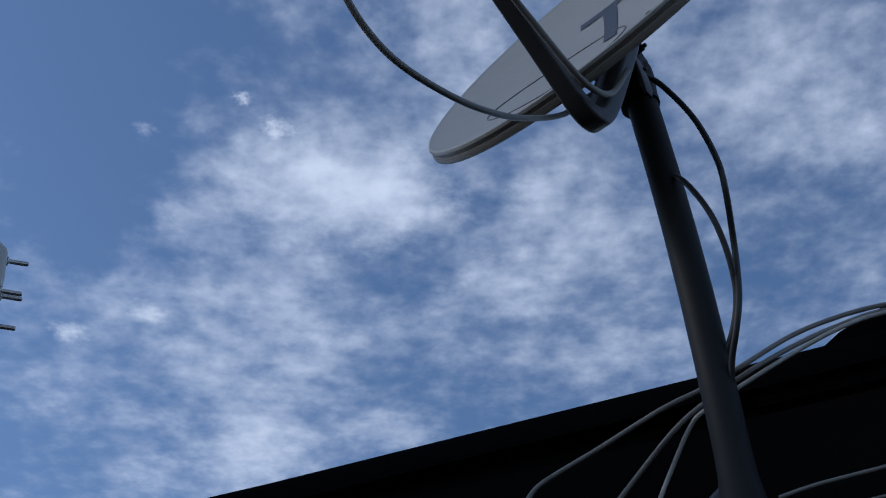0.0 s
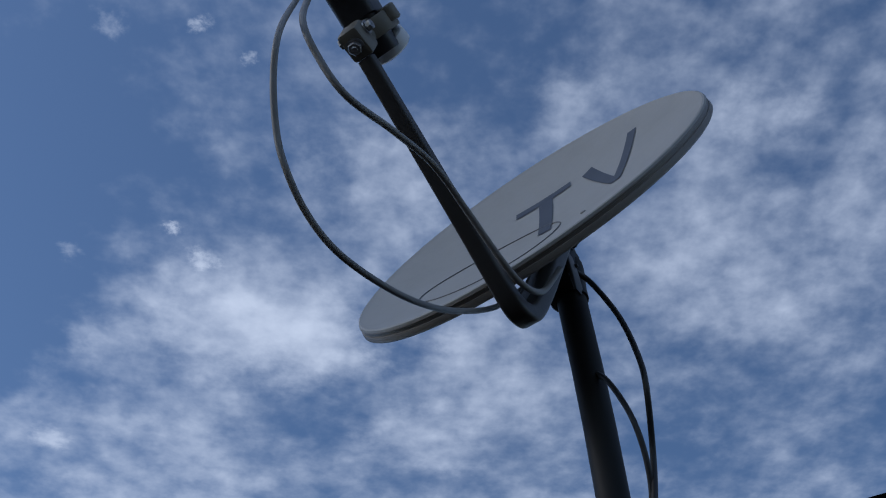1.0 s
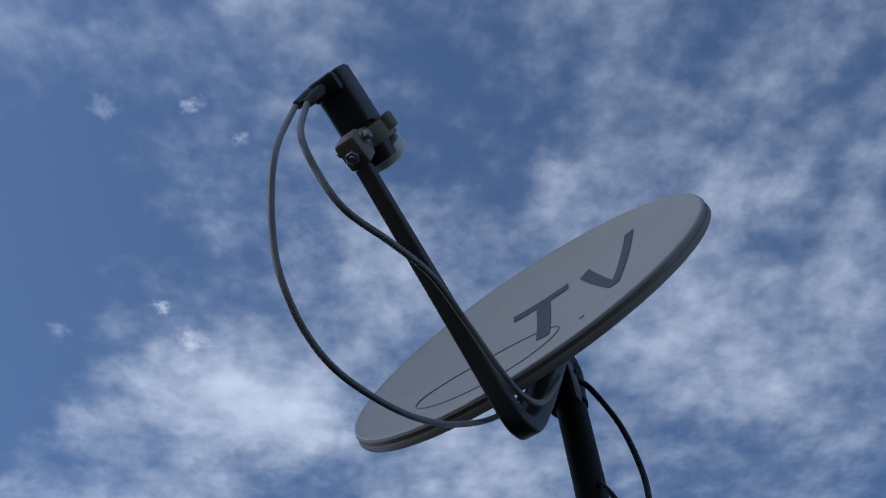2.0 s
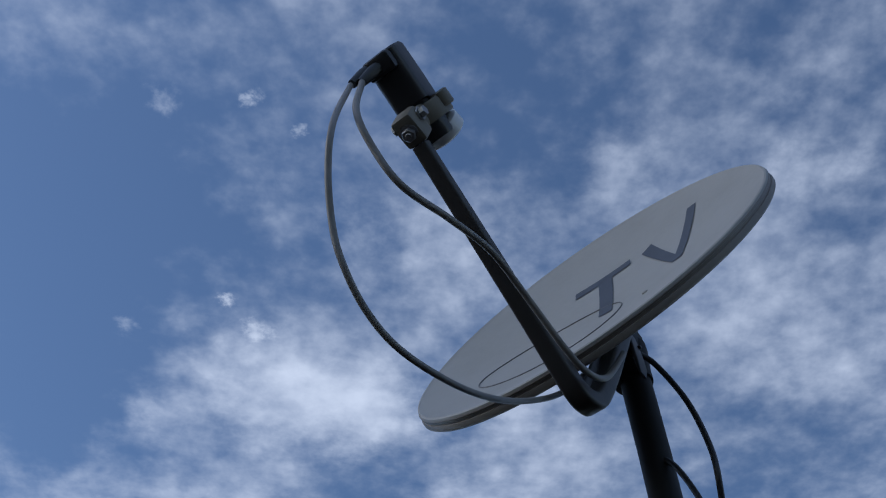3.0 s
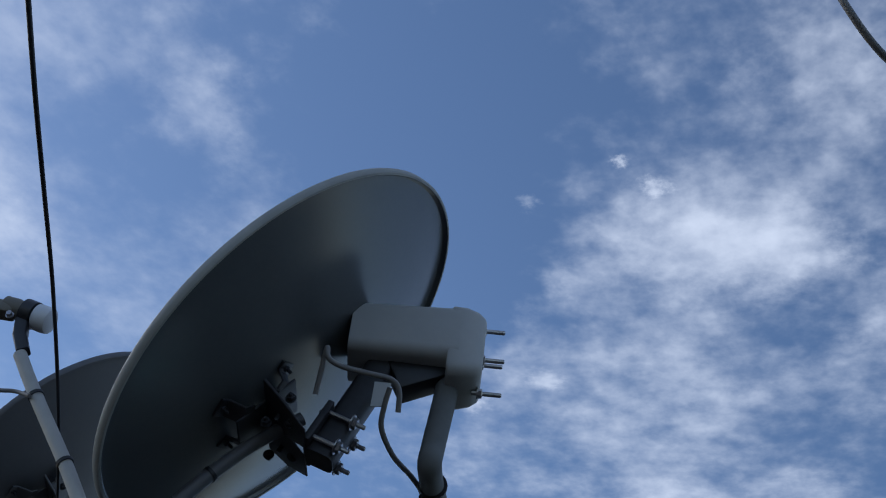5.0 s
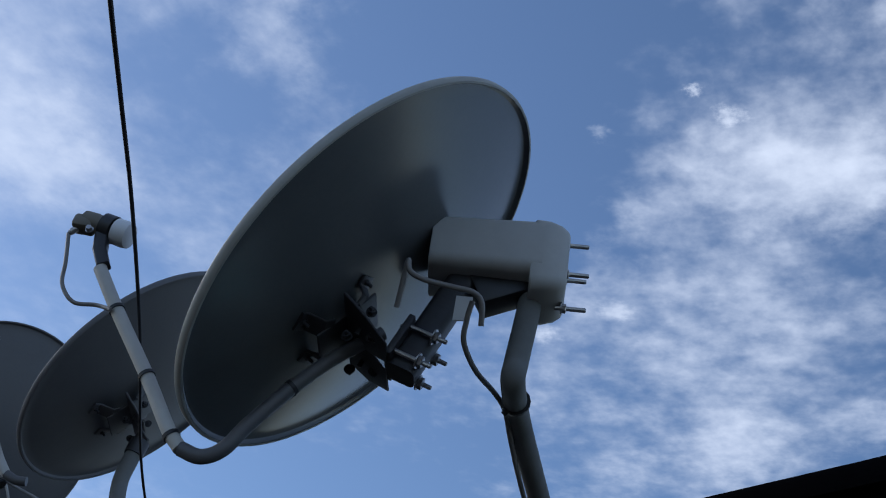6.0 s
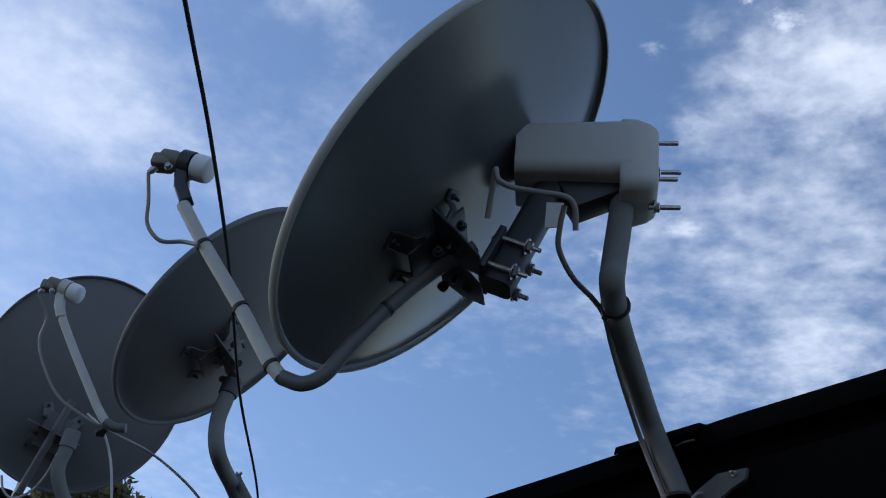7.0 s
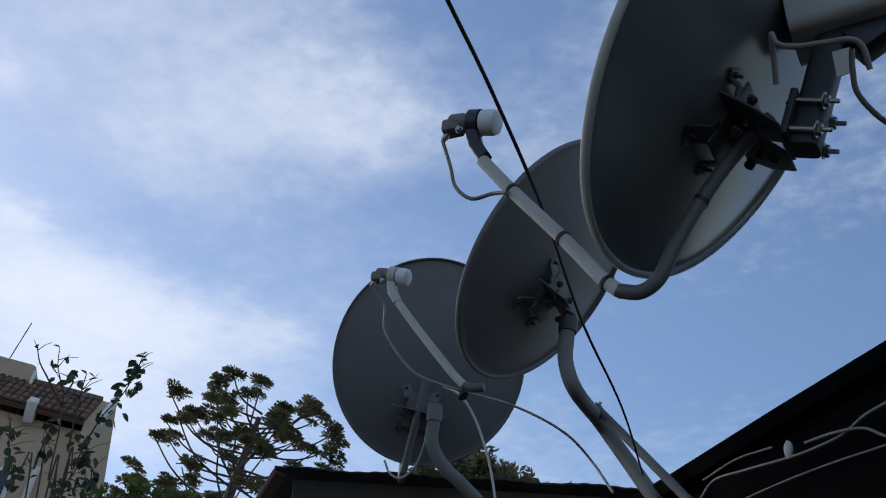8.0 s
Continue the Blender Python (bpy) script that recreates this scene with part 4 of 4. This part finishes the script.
cable("cable", [(-1.759, 2.330, 2.541), (-1.703, 2.307, 2.565), (-1.592, 2.262, 2.548), (-1.482, 2.217, 2.528), (-1.395, 2.183, 2.516), (-1.297, 2.143, 2.511), (-1.232, 2.117, 2.525), (-1.139, 2.057, 2.513), (-1.098, 2.040, 2.516), (-1.038, 2.016, 2.502), (-0.964, 1.986, 2.473), (-0.868, 1.937, 2.425), (-0.785, 1.903, 2.389), (-0.704, 1.892, 2.366)], 0.0031, CABLE_GREY, "grey cable sagging along the black wall")
cable("cable", [(-1.401, 2.185, 2.536), (-1.304, 2.135, 2.516), (-1.237, 2.118, 2.500), (-1.187, 2.098, 2.464), (-1.121, 2.072, 2.429)], 0.0029, CABLE_GREY, "grey cable end leaving the wall clip")
cable("cable", [(-1.744, 2.324, 2.580), (-1.637, 2.291, 2.591), (-1.563, 2.267, 2.584), (-1.510, 2.240, 2.572)], 0.0026, CABLE_GREY, "short grey cable tail at the wall clip")
cable("cable", [(-1.654, 2.303, 2.497), (-1.501, 2.242, 2.490), (-1.348, 2.180, 2.476), (-1.190, 2.100, 2.448), (-0.884, 1.943, 2.396), (-0.798, 1.887, 2.379), (-0.709, 1.851, 2.369), (-0.575, 1.797, 2.348), on_wall(0.2, 0.0, 2.42)], 0.0020, CABLE_GREY, "thin line strung low along the black wall")


# ---- shed, house, trees beyond ----
def shed():
    top = thing("shed", Matrix(), "low dark shed with a rusty sheet side", "shed")
    a, b, c = Vector((-3.633, 2.608, 3.159)), Vector((-2.917, 3.603, 3.209)), None
    zt = (a.z + b.z) / 2
    a.z = b.z = zt
    d = (b - a).normalized()
    n = Vector((-d.y, d.x, 0))
    if n.dot(a - Vector((0, 0, zt))) < 0:
        n = -n
    mm = Matrix((d, n, Vector((0, 0, 1)))).transposed().to_4x4()
    mm.translation = Vector((a.x, a.y, 0))
    L = (b - a).length
    mm = mm @ Matrix.Translation((0, 0, zt - 0.055)) @ pose(0, 0, 0, 0, -2.6, 0) @ Matrix.Translation((0, 0, -zt))
    part("front_wall", box_bm((L, 0.12, zt - 0.05), mm @ Matrix.Translation((L / 2, 0.10, (zt - 0.05) / 2))), SHED_DARK, top, "dark weathered wall")
    part("side_wall", box_bm((0.08, 2.0, zt - 0.12), mm @ Matrix.Translation((0.04, 1.16, (zt - 0.12) / 2))), RUST, top, "rusty brown sheet side")
    bm = bmesh.new()
    n_ = 120
    rows = []
    for j, (s, z) in enumerate(((-0.10, 0.0), (0.8, 0.05), (2.2, 0.12))):
        rows.append([bm.verts.new(mm @ Vector((-0.12 + (L + 0.2) * i / n_, s, zt + z + 0.0015 * math.cos(i * 1.25) + 0.004 * math.sin(i * 0.21)))) for i in range(n_ + 1)])
    low = [[bm.verts.new(v.co - Vector((0, 0, 0.006))) for v in r] for r in rows]
    for g in (rows, low):
        for p, q in zip(g, g[1:]):
            for i in range(n_):
                bm.faces.new((p[i], p[i + 1], q[i + 1], q[i]))
    for i in range(n_):
        bm.faces.new((rows[0][i], rows[0][i + 1], low[0][i + 1], low[0][i]))
    part("roof", bm, SHED_DARK, top, "dark corrugated roof sheet")
    part("fascia", box_bm((L + 0.1, 0.03, 0.11), mm @ Matrix.Translation((L / 2, -0.02, zt - 0.075)), 0.004), SHED_DARK, top)
    # verge board down the end
    bm = bmesh.new()
    sweep(bm, [mm @ Vector((-0.10, -0.09, zt - 0.02)), mm @ Vector((-0.17, 0.0, zt - 0.13)), mm @ Vector((-0.24, 0.05, zt - 0.30))], rect_sec(0.05, 0.03, 0.006))
    part("verge", bm, RUST, top, "dark verge sheet")


shed()


def house():
    """Rendered house with a tiled roof, seen over the yard."""
    top = thing("house", Matrix(), "beige rendered house with a brown tiled roof", "house")
    ridge, eave = Vector((-19.411, 9.907, 10.629)), Vector((-18.493, 9.342, 9.691))
    n = Vector((ridge.x - eave.x, ridge.y - eave.y, 0))
    run = n.length
    n.normalize()
    d = Vector((-n.y, n.x, 0))
    mm = Matrix((d, n, Vector((0, 0, 1)))).transposed().to_4x4()
    K = 1.8
    mm = mm @ Matrix.Scale(K, 4)
    mm.translation = Vector((eave.x, eave.y, 0))
    mm = Matrix.Translation(ridge) @ Matrix.Rotation(radians(8), 4, Vector((ridge.x, ridge.y, 0))) @ Matrix.Translation(-ridge) @ mm
    zr, ze, run = ridge.z / K, eave.z / K, run / K
    L = 4.0
    part("wall", box_bm((L, 4.0, ze + 1.15), mm @ Matrix.Translation((L / 2 + 0.02, 2.15, (ze - 1.25) / 2))), PLASTER, top, "beige rendered wall")
    slope = math.atan2(zr - ze, run)
    gable = bmesh.new()
    prof = ((0.02, -1.0), (0.02, ze), (run, zr - 0.02), (run + 2.4, zr - 0.85), (run + 2.4, -1.0))
    ga, gb = [[gable.verts.new(mm @ Vector((x, y, z))) for y, z in prof] for x in (0.0, 0.15)]
    gable.faces.new(ga)
    gable.faces.new(gb[::-1])
    for k in range(5):
        gable.faces.new((ga[k], ga[(k + 1) % 5], gb[(k + 1) % 5], gb[k]))
    part("gable_wall", gable, PLASTER, top, "beige gable wall end", smooth=False)
    ln = math.hypot(zr - ze, run)
    # pale coping up the gable end
    part("gable_coping", box_bm((0.055, ln + 0.03, 0.10), mm @ Matrix.Translation((0.02, run / 2, (zr + ze) / 2 + 0.02)) @ pose(0, 0, 0, math.degrees(slope)), 0.01), PLASTER_LIGHT, top, "pale rendered gable coping")
    roof = part("roof", box_bm((L, ln, 0.05), mm @ Matrix.Translation((L / 2 + 0.15, run / 2, (zr + ze) / 2 - 0.02)) @ pose(0, 0, 0, math.degrees(slope))), ROOF_TILE, top, "brown clay tile roof")
    part("back_roof", box_bm((L, 3.2, 0.05), mm @ Matrix.Translation((L / 2 + 0.15, run + 1.5, zr - 0.50)) @ pose(0, 0, 0, -18)), ROOF_TILE, top)
    tile = bmesh.new()
    w_, l_ = 0.060, 0.165
    secs = [[tile.verts.new((w_ / 2 * math.cos(a), yy, 0.026 * math.sin(a) + 0.010 - 0.012 * yy / l_)) for a in [math.pi * i / 5 for i in range(6)]] for yy in (0, l_)]
    for i in range(5):
        tile.faces.new((secs[0][i], secs[0][i + 1], secs[1][i + 1], secs[1][i]))
    tile.faces.new(secs[0])
    me = bpy.data.meshes.new("tile")
    tile.to_mesh(me)
    tile.free()
    me.materials.append(ROOF_TILE)
    for i in range(44):
        for j in range(max(1, min(6, int(ln / 0.15)))):
            ob = new("tile", me)
            ob.parent = roof
            ob.matrix_world = mm @ Matrix.Translation((0.18 + i * 0.068, j * 0.150 * math.cos(slope) - 0.02, ze + j * 0.150 * math.sin(slope) + 0.0)) @ pose(0, 0, 0, math.degrees(slope), random.uniform(-2, 2), random.uniform(-2, 2))
    x0 = 0.86
    part("upper_wall", box_bm((2.4, 2.0, 1.2), mm @ Matrix.Translation((x0 + 1.2, run * 0.75 + 1.0, zr - 0.60 + 0.12)), 0.05), PLASTER, top, "beige rendered upper wall")
    part("upper_coping", box_bm((0.03, 0.05, 0.50), mm @ Matrix.Translation((x0 - 0.01, run * 0.72, zr - 0.22)), 0.01), PLASTER_LIGHT, top)
    part("vent_stack", box_bm((0.09, 0.14, 0.22), mm @ Matrix.Translation((0.66, 0.02, ze - 0.02)) @ pose(0, 0, 0, math.degrees(slope)), 0.01), PLASTER_LIGHT, top, "pale vent stack at the eaves")
    part("down_pipe", lathe([(0.035, 0.2), (0.035, ze - 0.52)], mm @ Matrix.Translation((0.42, 0.10, 0)), 12), PLASTER_LIGHT, top, "pale down pipe")
    win = part("window", box_bm((0.5, 0.06, 0.7), mm @ Matrix.Translation((0.85, 0.14, ze - 0.95)), 0.01), PLASTER_LIGHT, top, "small window")
    part("pane", box_bm((0.42, 0.02, 0.62), mm @ Matrix.Translation((0.85, 0.10, ze - 0.95))), GLASS_DARK, win)
    part("roof_antenna", lathe([(0.006, 0), (0.006, 0.62)], mm @ Matrix.Translation((x0 + 0.34, run, zr)) @ pose(0, 0, 0, 0, -8), 8), PIPE_GREY, top, "thin roof antenna")


house()


def clump(bm, c, r, rng, n, size, flat=1.0):
    """A ragged clump of small leaves round c."""
    for _ in range(n):
        v = Vector((rng.gauss(0, 1), rng.gauss(0, 1), rng.gauss(0, 1) * flat))
        v = v.normalized() * r * rng.random() ** 0.45
        v.z *= flat
        p = Vector(c) + v
        s = size * rng.uniform(0.6, 1.4)
        a = Vector((rng.uniform(-1, 1), rng.uniform(-1, 1), rng.uniform(-1, 1))).normalized()
        b = a.cross(Vector((rng.uniform(-1, 1), rng.uniform(-1, 1), rng.uniform(-1, 1)))).normalized()
        vs = [bm.verts.new(p + a * s), bm.verts.new(p + b * s * 0.45), bm.verts.new(p - a * s), bm.verts.new(p - b * s * 0.45)]
        bm.faces.new(vs)


def tuft(bm, c, r, rng, out):
    """A dense brush of needle twigs fanning outwards from the branch end."""
    for _ in range(80):
        v = Vector((rng.gauss(0, 1), rng.gauss(0, 1), rng.gauss(0.35, 0.7)))
        v = (v.normalized() + out * 0.35).normalized()
        v.z *= 0.5
        p0 = Vector(c) + v * r * rng.uniform(0.15, 0.6)
        p1 = Vector(c) + v * r * rng.uniform(0.75, 1.1)
        s = v.cross(Vector((rng.uniform(-1, 1), rng.uniform(-1, 1), rng.uniform(-1, 1)))).normalized() * 0.017
        bm.faces.new([bm.verts.new(p0 - s * 0.5), bm.verts.new(p0 + s * 0.5), bm.verts.new(p1 + s), bm.verts.new(p1 - s)])


def araucaria(base, height, seed):
    """Parana pine: bare trunk, long rising limbs, brushes of needles at their ends."""
    rng = random.Random(seed)
    lean = Matrix.Translation((base[0], base[1], height)) @ Matrix.Rotation(radians(LEAN_PINE), 4, Vector((base[0], base[1], 0))) @ Matrix.Translation((0, 0, -height))
    top = thing("araucaria", lean, "tall dark green araucaria pine with tufted branch ends", "tree")
    bm = bmesh.new()
    sweep(bm, [(0.3, 0, -1.0), (0.2, 0, height * 0.4), (0.0, 0.1, height * 0.75), (0.0, 0.0, height - 0.6)], circle(0.22, 12), [1.3, 1.0, 0.7, 0.3])
    crown = bmesh.new()
    for k in range(84):
        f = (k * 0.7548) % 1.0
        z = height - 4.9 + 4.5 * f
        ang = k * 2.39996 + rng.uniform(-0.3, 0.3)
        reach = 2.75 * math.sqrt(max(0.03, 1 - ((f - 0.28) / 0.80) ** 2)) * rng.choice((1.0, 1.0, 0.95, 0.85, 0.6)) * rng.uniform(0.88, 1.05)
        rise = reach * (0.02 + 0.40 * f) + 0.2 * rng.random()
        d = Vector((math.cos(ang), math.sin(ang), 0))
        tip = d * reach + Vector((0, 0, z + rise))
        mid = d * reach * 0.6 + Vector((0, 0, z + rise * 0.25 - 0.05))
        limb = bmesh.new()
        sweep(limb, spline([(0.0, 0.05, z), mid, tip], 4), circle(0.034, 5), [1 - 0.07 * i for i in range(9)])
        cross = Vector((-d.y, d.x, 0))
        for _ in range(rng.randint(5, 7)):
            off = cross * rng.gauss(0, 0.15) - d * rng.uniform(-0.05, 0.28) + Vector((0, 0, rng.gauss(0.06, 0.08)))
            tuft(crown, tip + off, rng.uniform(0.17, 0.27), rng, (d * 0.5 + Vector((0, 0, 0.8))).normalized())
        part("limb", limb, BARK, top)
    part("trunk", bm, BARK, top)
    part("crown", crown, NEEDLES, top, "tufts of dark green needles", smooth=False)


LEAN_PINE = 14
pine = Vector((-24.62, 16.75, 13.838))
araucaria((pine.x, pine.y, 0), 14.72, 5)


def leafy_tree(name, p, r, height, seed, label, mat, n=60):
    rng = random.Random(seed)
    top = thing(name, Matrix.Translation((p[0], p[1], 0)), label, "tree")
    bm = bmesh.new()
    sweep(bm, [(0, 0, 0), (0.1, 0, height * 0.4), (0, 0.1, height * 0.85)], circle(0.16, 8), [1.2, 0.8, 0.4])
    part("trunk", bm, BARK, top)
    crown = bmesh.new()
    for k in range(n):
        v = Vector((rng.gauss(0, 0.5), rng.gauss(0, 0.5), rng.gauss(0, 0.35)))
        v = v * min(1, 1 / max(0.01, v.length))
        clump(crown, (v.x * r, v.y * r, height - r * 0.8 + v.z * r * 0.8), r * 0.24, rng, 170, 0.10 * r / 1.5)
    part("crown", crown, mat, top, smooth=False)


t_a, t_b, t_c = (-14.663, 14.668, 9.431), (-14.095, 15.233, 9.382), (-16.791, 9.174, 8.070)
leafy_tree("tree", t_a, 1.2, t_a[2] + 0.60, 3, "bushy green tree behind the shed", NEEDLES)
leafy_tree("tree", (t_b[0] + 0.30, t_b[1] + 0.30, t_b[2]), 0.75, t_b[2] + 0.10, 8, "low bushy tree behind the shed", NEEDLES, 40)
leafy_tree("tree", t_c, 1.0, t_c[2] + 0.02, 4, "bright green bush below the pine", LEAF_GREEN)
t_d = (-16.389, 9.848, 8.101)
leafy_tree("tree", t_d, 0.9, t_d[2] - 0.02, 14, "rounded green bush beside the house", LEAF_GREEN, 40)


def rose_bush():
    rng = random.Random(21)
    base = Vector((-2.852, 1.286, 2.328))
    top = thing("rose_bush", Matrix.Translation((base.x, base.y, 0)), "thin rose bush with sparse leaves and bare stems", "shrub")
    o = Vector((base.x, base.y, 0))
    leaf = bmesh.new()
    rows = [[leaf.verts.new((sx * 0.012 * k, 0.036 * i / 4, 0.004 * abs(sx) * k)) for sx in (-1, 0, 1)] for i, k in enumerate((0.15, 0.85, 1.0, 0.7, 0.08))]
    for p, q in zip(rows, rows[1:]):
        for j in range(2):
            leaf.faces.new((p[j], p[j + 1], q[j + 1], q[j]))
    me = bpy.data.meshes.new("leaf")
    leaf.to_mesh(me)
    leaf.free()
    me.materials.append(ROSE_LEAF)

    def leaf_at(p, parent, scale):
        ob = new("leaf", me)
        ob.parent = parent
        ob.matrix_basis = Matrix.Translation(p - o) @ Euler((rng.uniform(-2.2, 0.4), rng.uniform(-0.8, 0.8), rng.uniform(0, 6.28))).to_matrix().to_4x4() @ Matrix.Scale(scale, 4)

    stems = [
        ([(-2.831, 1.297, 2.379), (-2.774, 1.292, 2.542), (-2.722, 1.304, 2.652), (-2.681, 1.327, 2.713), (-2.651, 1.335, 2.766), (-2.625, 1.335, 2.815)], 0.9),
        ([(-2.882, 1.301, 2.391), (-2.849, 1.272, 2.526), (-2.812, 1.254, 2.638), (-2.788, 1.233, 2.712), (-2.776, 1.199, 2.769), (-2.761, 1.185, 2.812)], 0.15),
        ([(-2.806, 1.239, 2.359), (-2.772, 1.197, 2.511), (-2.747, 1.197, 2.573), (-2.727, 1.195, 2.623)], 0.4),
        ([(-2.914, 1.344, 2.409), (-2.882, 1.328, 2.522), (-2.844, 1.341, 2.603), (-2.838, 1.301, 2.661)], 0.9),
        ([(-2.861, 1.238, 2.370), (-2.839, 1.187, 2.498), (-2.831, 1.154, 2.554), (-2.811, 1.133, 2.625)], 0.7),
        ([(-2.796, 1.241, 2.687), (-2.794, 1.189, 2.741), (-2.792, 1.158, 2.774), (-2.783, 1.139, 2.808)], 0.0),
        ([(-2.788, 1.233, 2.712), (-2.771, 1.241, 2.739), (-2.763, 1.234, 2.763)], 0.15),
        ([(-2.772, 1.268, 2.575), (-2.733, 1.249, 2.686), (-2.708, 1.241, 2.746)], 0.1),
        ([(-2.845, 1.270, 2.375), (-2.804, 1.281, 2.477), (-2.761, 1.333, 2.523), (-2.754, 1.301, 2.581)], 0.8),
    ]
    for i, (pts, leafy) in enumerate(stems):
        pts = [Vector(p) for p in pts]
        if pts[0].z < 2.52:
            pts = [Vector((o.x + rng.uniform(-0.1, 0.1), o.y + rng.uniform(-0.1, 0.1), 0.0))] + pts
        bm = bmesh.new()
        path = [q - o for q in spline(pts, 6)]
        sweep(bm, path, circle(0.0018, 6), [1.5 - 0.95 * j / (len(path) - 1) for j in range(len(path))])
        for _ in range(int(3 + 5 * leafy)):
            j = rng.randint(len(path) // 2, len(path) - 3)
            q = path[j]
            if q.z > 2.3:
                way = Vector((rng.gauss(0, 1), rng.gauss(0, 1), rng.uniform(0.4, 1.4))).normalized()
                size = rng.uniform(0.03, 0.075)
                sweep(bm, [q, q + way * size * 0.5 + Vector((0, 0, 0.004)), q + way * size], circle(0.0010, 5), [1.2, 0.9, 0.6])
        st = part("stem", bm, ROSE_STEM, top)
        if leafy == 0.0 or leafy < 0.2:
            leaf_at(pts[-1], st, 0.5)
        for j in range(int(54 * leafy)):
            k = rng.uniform(0.45, 1.0)
            q = path[int(k * (len(path) - 1))] + o
            if q.z > 2.3:
                leaf_at(q + Vector((rng.gauss(0, 0.010), rng.gauss(0, 0.010), rng.gauss(-0.003, 0.010))), st, rng.uniform(0.45, 0.85))


rose_bush()


def wall_clip():
    c = Vector((-1.451, 2.205, 2.540))
    bm = lathe([(0.006, -0.004), (0.011, -0.003), (0.012, 0.003), (0.008, 0.007), (0.003, 0.008)], along(c, c - WALL_N), 20)
    bmesh.ops.scale(bm, vec=(1, 1, 1.7), space=Matrix.Translation(-c), verts=bm.verts)
    ob = part("cable_clip", bm, ARM_CREAM)
    tagged(ob, "pale plastic cable clip on the black wall", "clip")


wall_clip()


def towel():
    """Small towel folded over the thin line, held by a peg."""
    a, b = Vector((-0.799, 1.887, 2.383)), Vector((-0.708, 1.851, 2.372))
    d = (b - a).normalized()
    width, drop = 0.34, 0.40

    def sheet(u0, u1, lift):
        bm = bmesh.new()
        n = max(8, int(60 * (u1 - u0)))
        prof = [(0.012 + lift, -drop), (0.013 + lift, -drop * 0.5), (0.011 + lift, -0.06), (0.009 + lift, -0.015), (0.005 + lift, 0.001 + lift), (-0.004, 0.002 + lift), (-0.010 - lift, -0.012), (-0.012 - lift, -0.09), (-0.012 - lift, -drop * 0.8)]
        prof += [(y * 0.75, z - 0.0025 if z > -0.1 else z) for y, z in prof[::-1]]
        rows = []
        for i in range(n + 1):
            u = (u0 + (u1 - u0) * i / n) * width
            wave = 0.004 * math.sin(u * 95) + 0.003 * math.sin(u * 41 + 1)
            rows.append([bm.verts.new(a + d * (u + 0.01 * math.sin(z * 9)) - WALL_N * (y + wave * min(1, -z * 9)) + Vector((0, 0, z + 0.0018 * math.sin(u * 150)))) for y, z in prof])
        for p, q in zip(rows, rows[1:]):
            for k in range(len(prof)):
                bm.faces.new((p[k], p[(k + 1) % len(prof)], q[(k + 1) % len(prof)], q[k]))
        bm.faces.new(rows[0])
        bm.faces.new(rows[-1][::-1])
        return bm

    cloth = part("towel", sheet(0, 1, 0.0), CLOTH_PALE)
    tagged(cloth, "pale towel with a teal stripe hung over a line", "towel")
    for u0, u1 in ((0.12, 0.24), (0.29, 0.52)):
        part("stripe", sheet(u0, u1, 0.0014), CLOTH, cloth, "teal woven stripe")
    top = thing("clothes_peg", Matrix(), "weathered wooden clothes peg clipped on the towel", "clothes peg")
    for p, q, off in (((-0.695, 1.818, 2.407), (-0.695, 1.822, 2.320), 0.0), ((-0.692, 1.839, 2.412), (-0.690, 1.835, 2.325), 0.0)):
        bm = bmesh.new()
        sweep(bm, [Vector(p), Vector(p) * 0.5 + Vector(q) * 0.5, Vector(q)], rect_sec(0.009, 0.006, 0.001), [0.85, 1.05, 0.9], WALL_N)
        part("prong", bm, PEG, top)
    c = Vector((-0.692, 1.828, 2.367))
    part("spring", lathe([(0.003, -0.007), (0.005, -0.007), (0.005, 0.007), (0.003, 0.007)], along(c, c + d), 12), STEEL, top, "rusty wire spring")


towel()


def light_strip():
    """Thin grey strip added in place of a sliver of light on the wall."""
    p, q = Vector((-0.811, 1.952, 2.632)), Vector((-0.773, 1.936, 2.632))
    bm = bmesh.new()
    sweep(bm, [p, p * 0.5 + q * 0.5 + Vector((0, 0, 0.002)), q], rect_sec(0.003, 0.004, 0.001), [0.5, 1.0, 0.8], WALL_N)
    ob = part("metal_sliver", bm, PIPE_GREY)
    tagged(ob, "thin grey strip painted in for a sliver of light", "flashing")


light_strip()
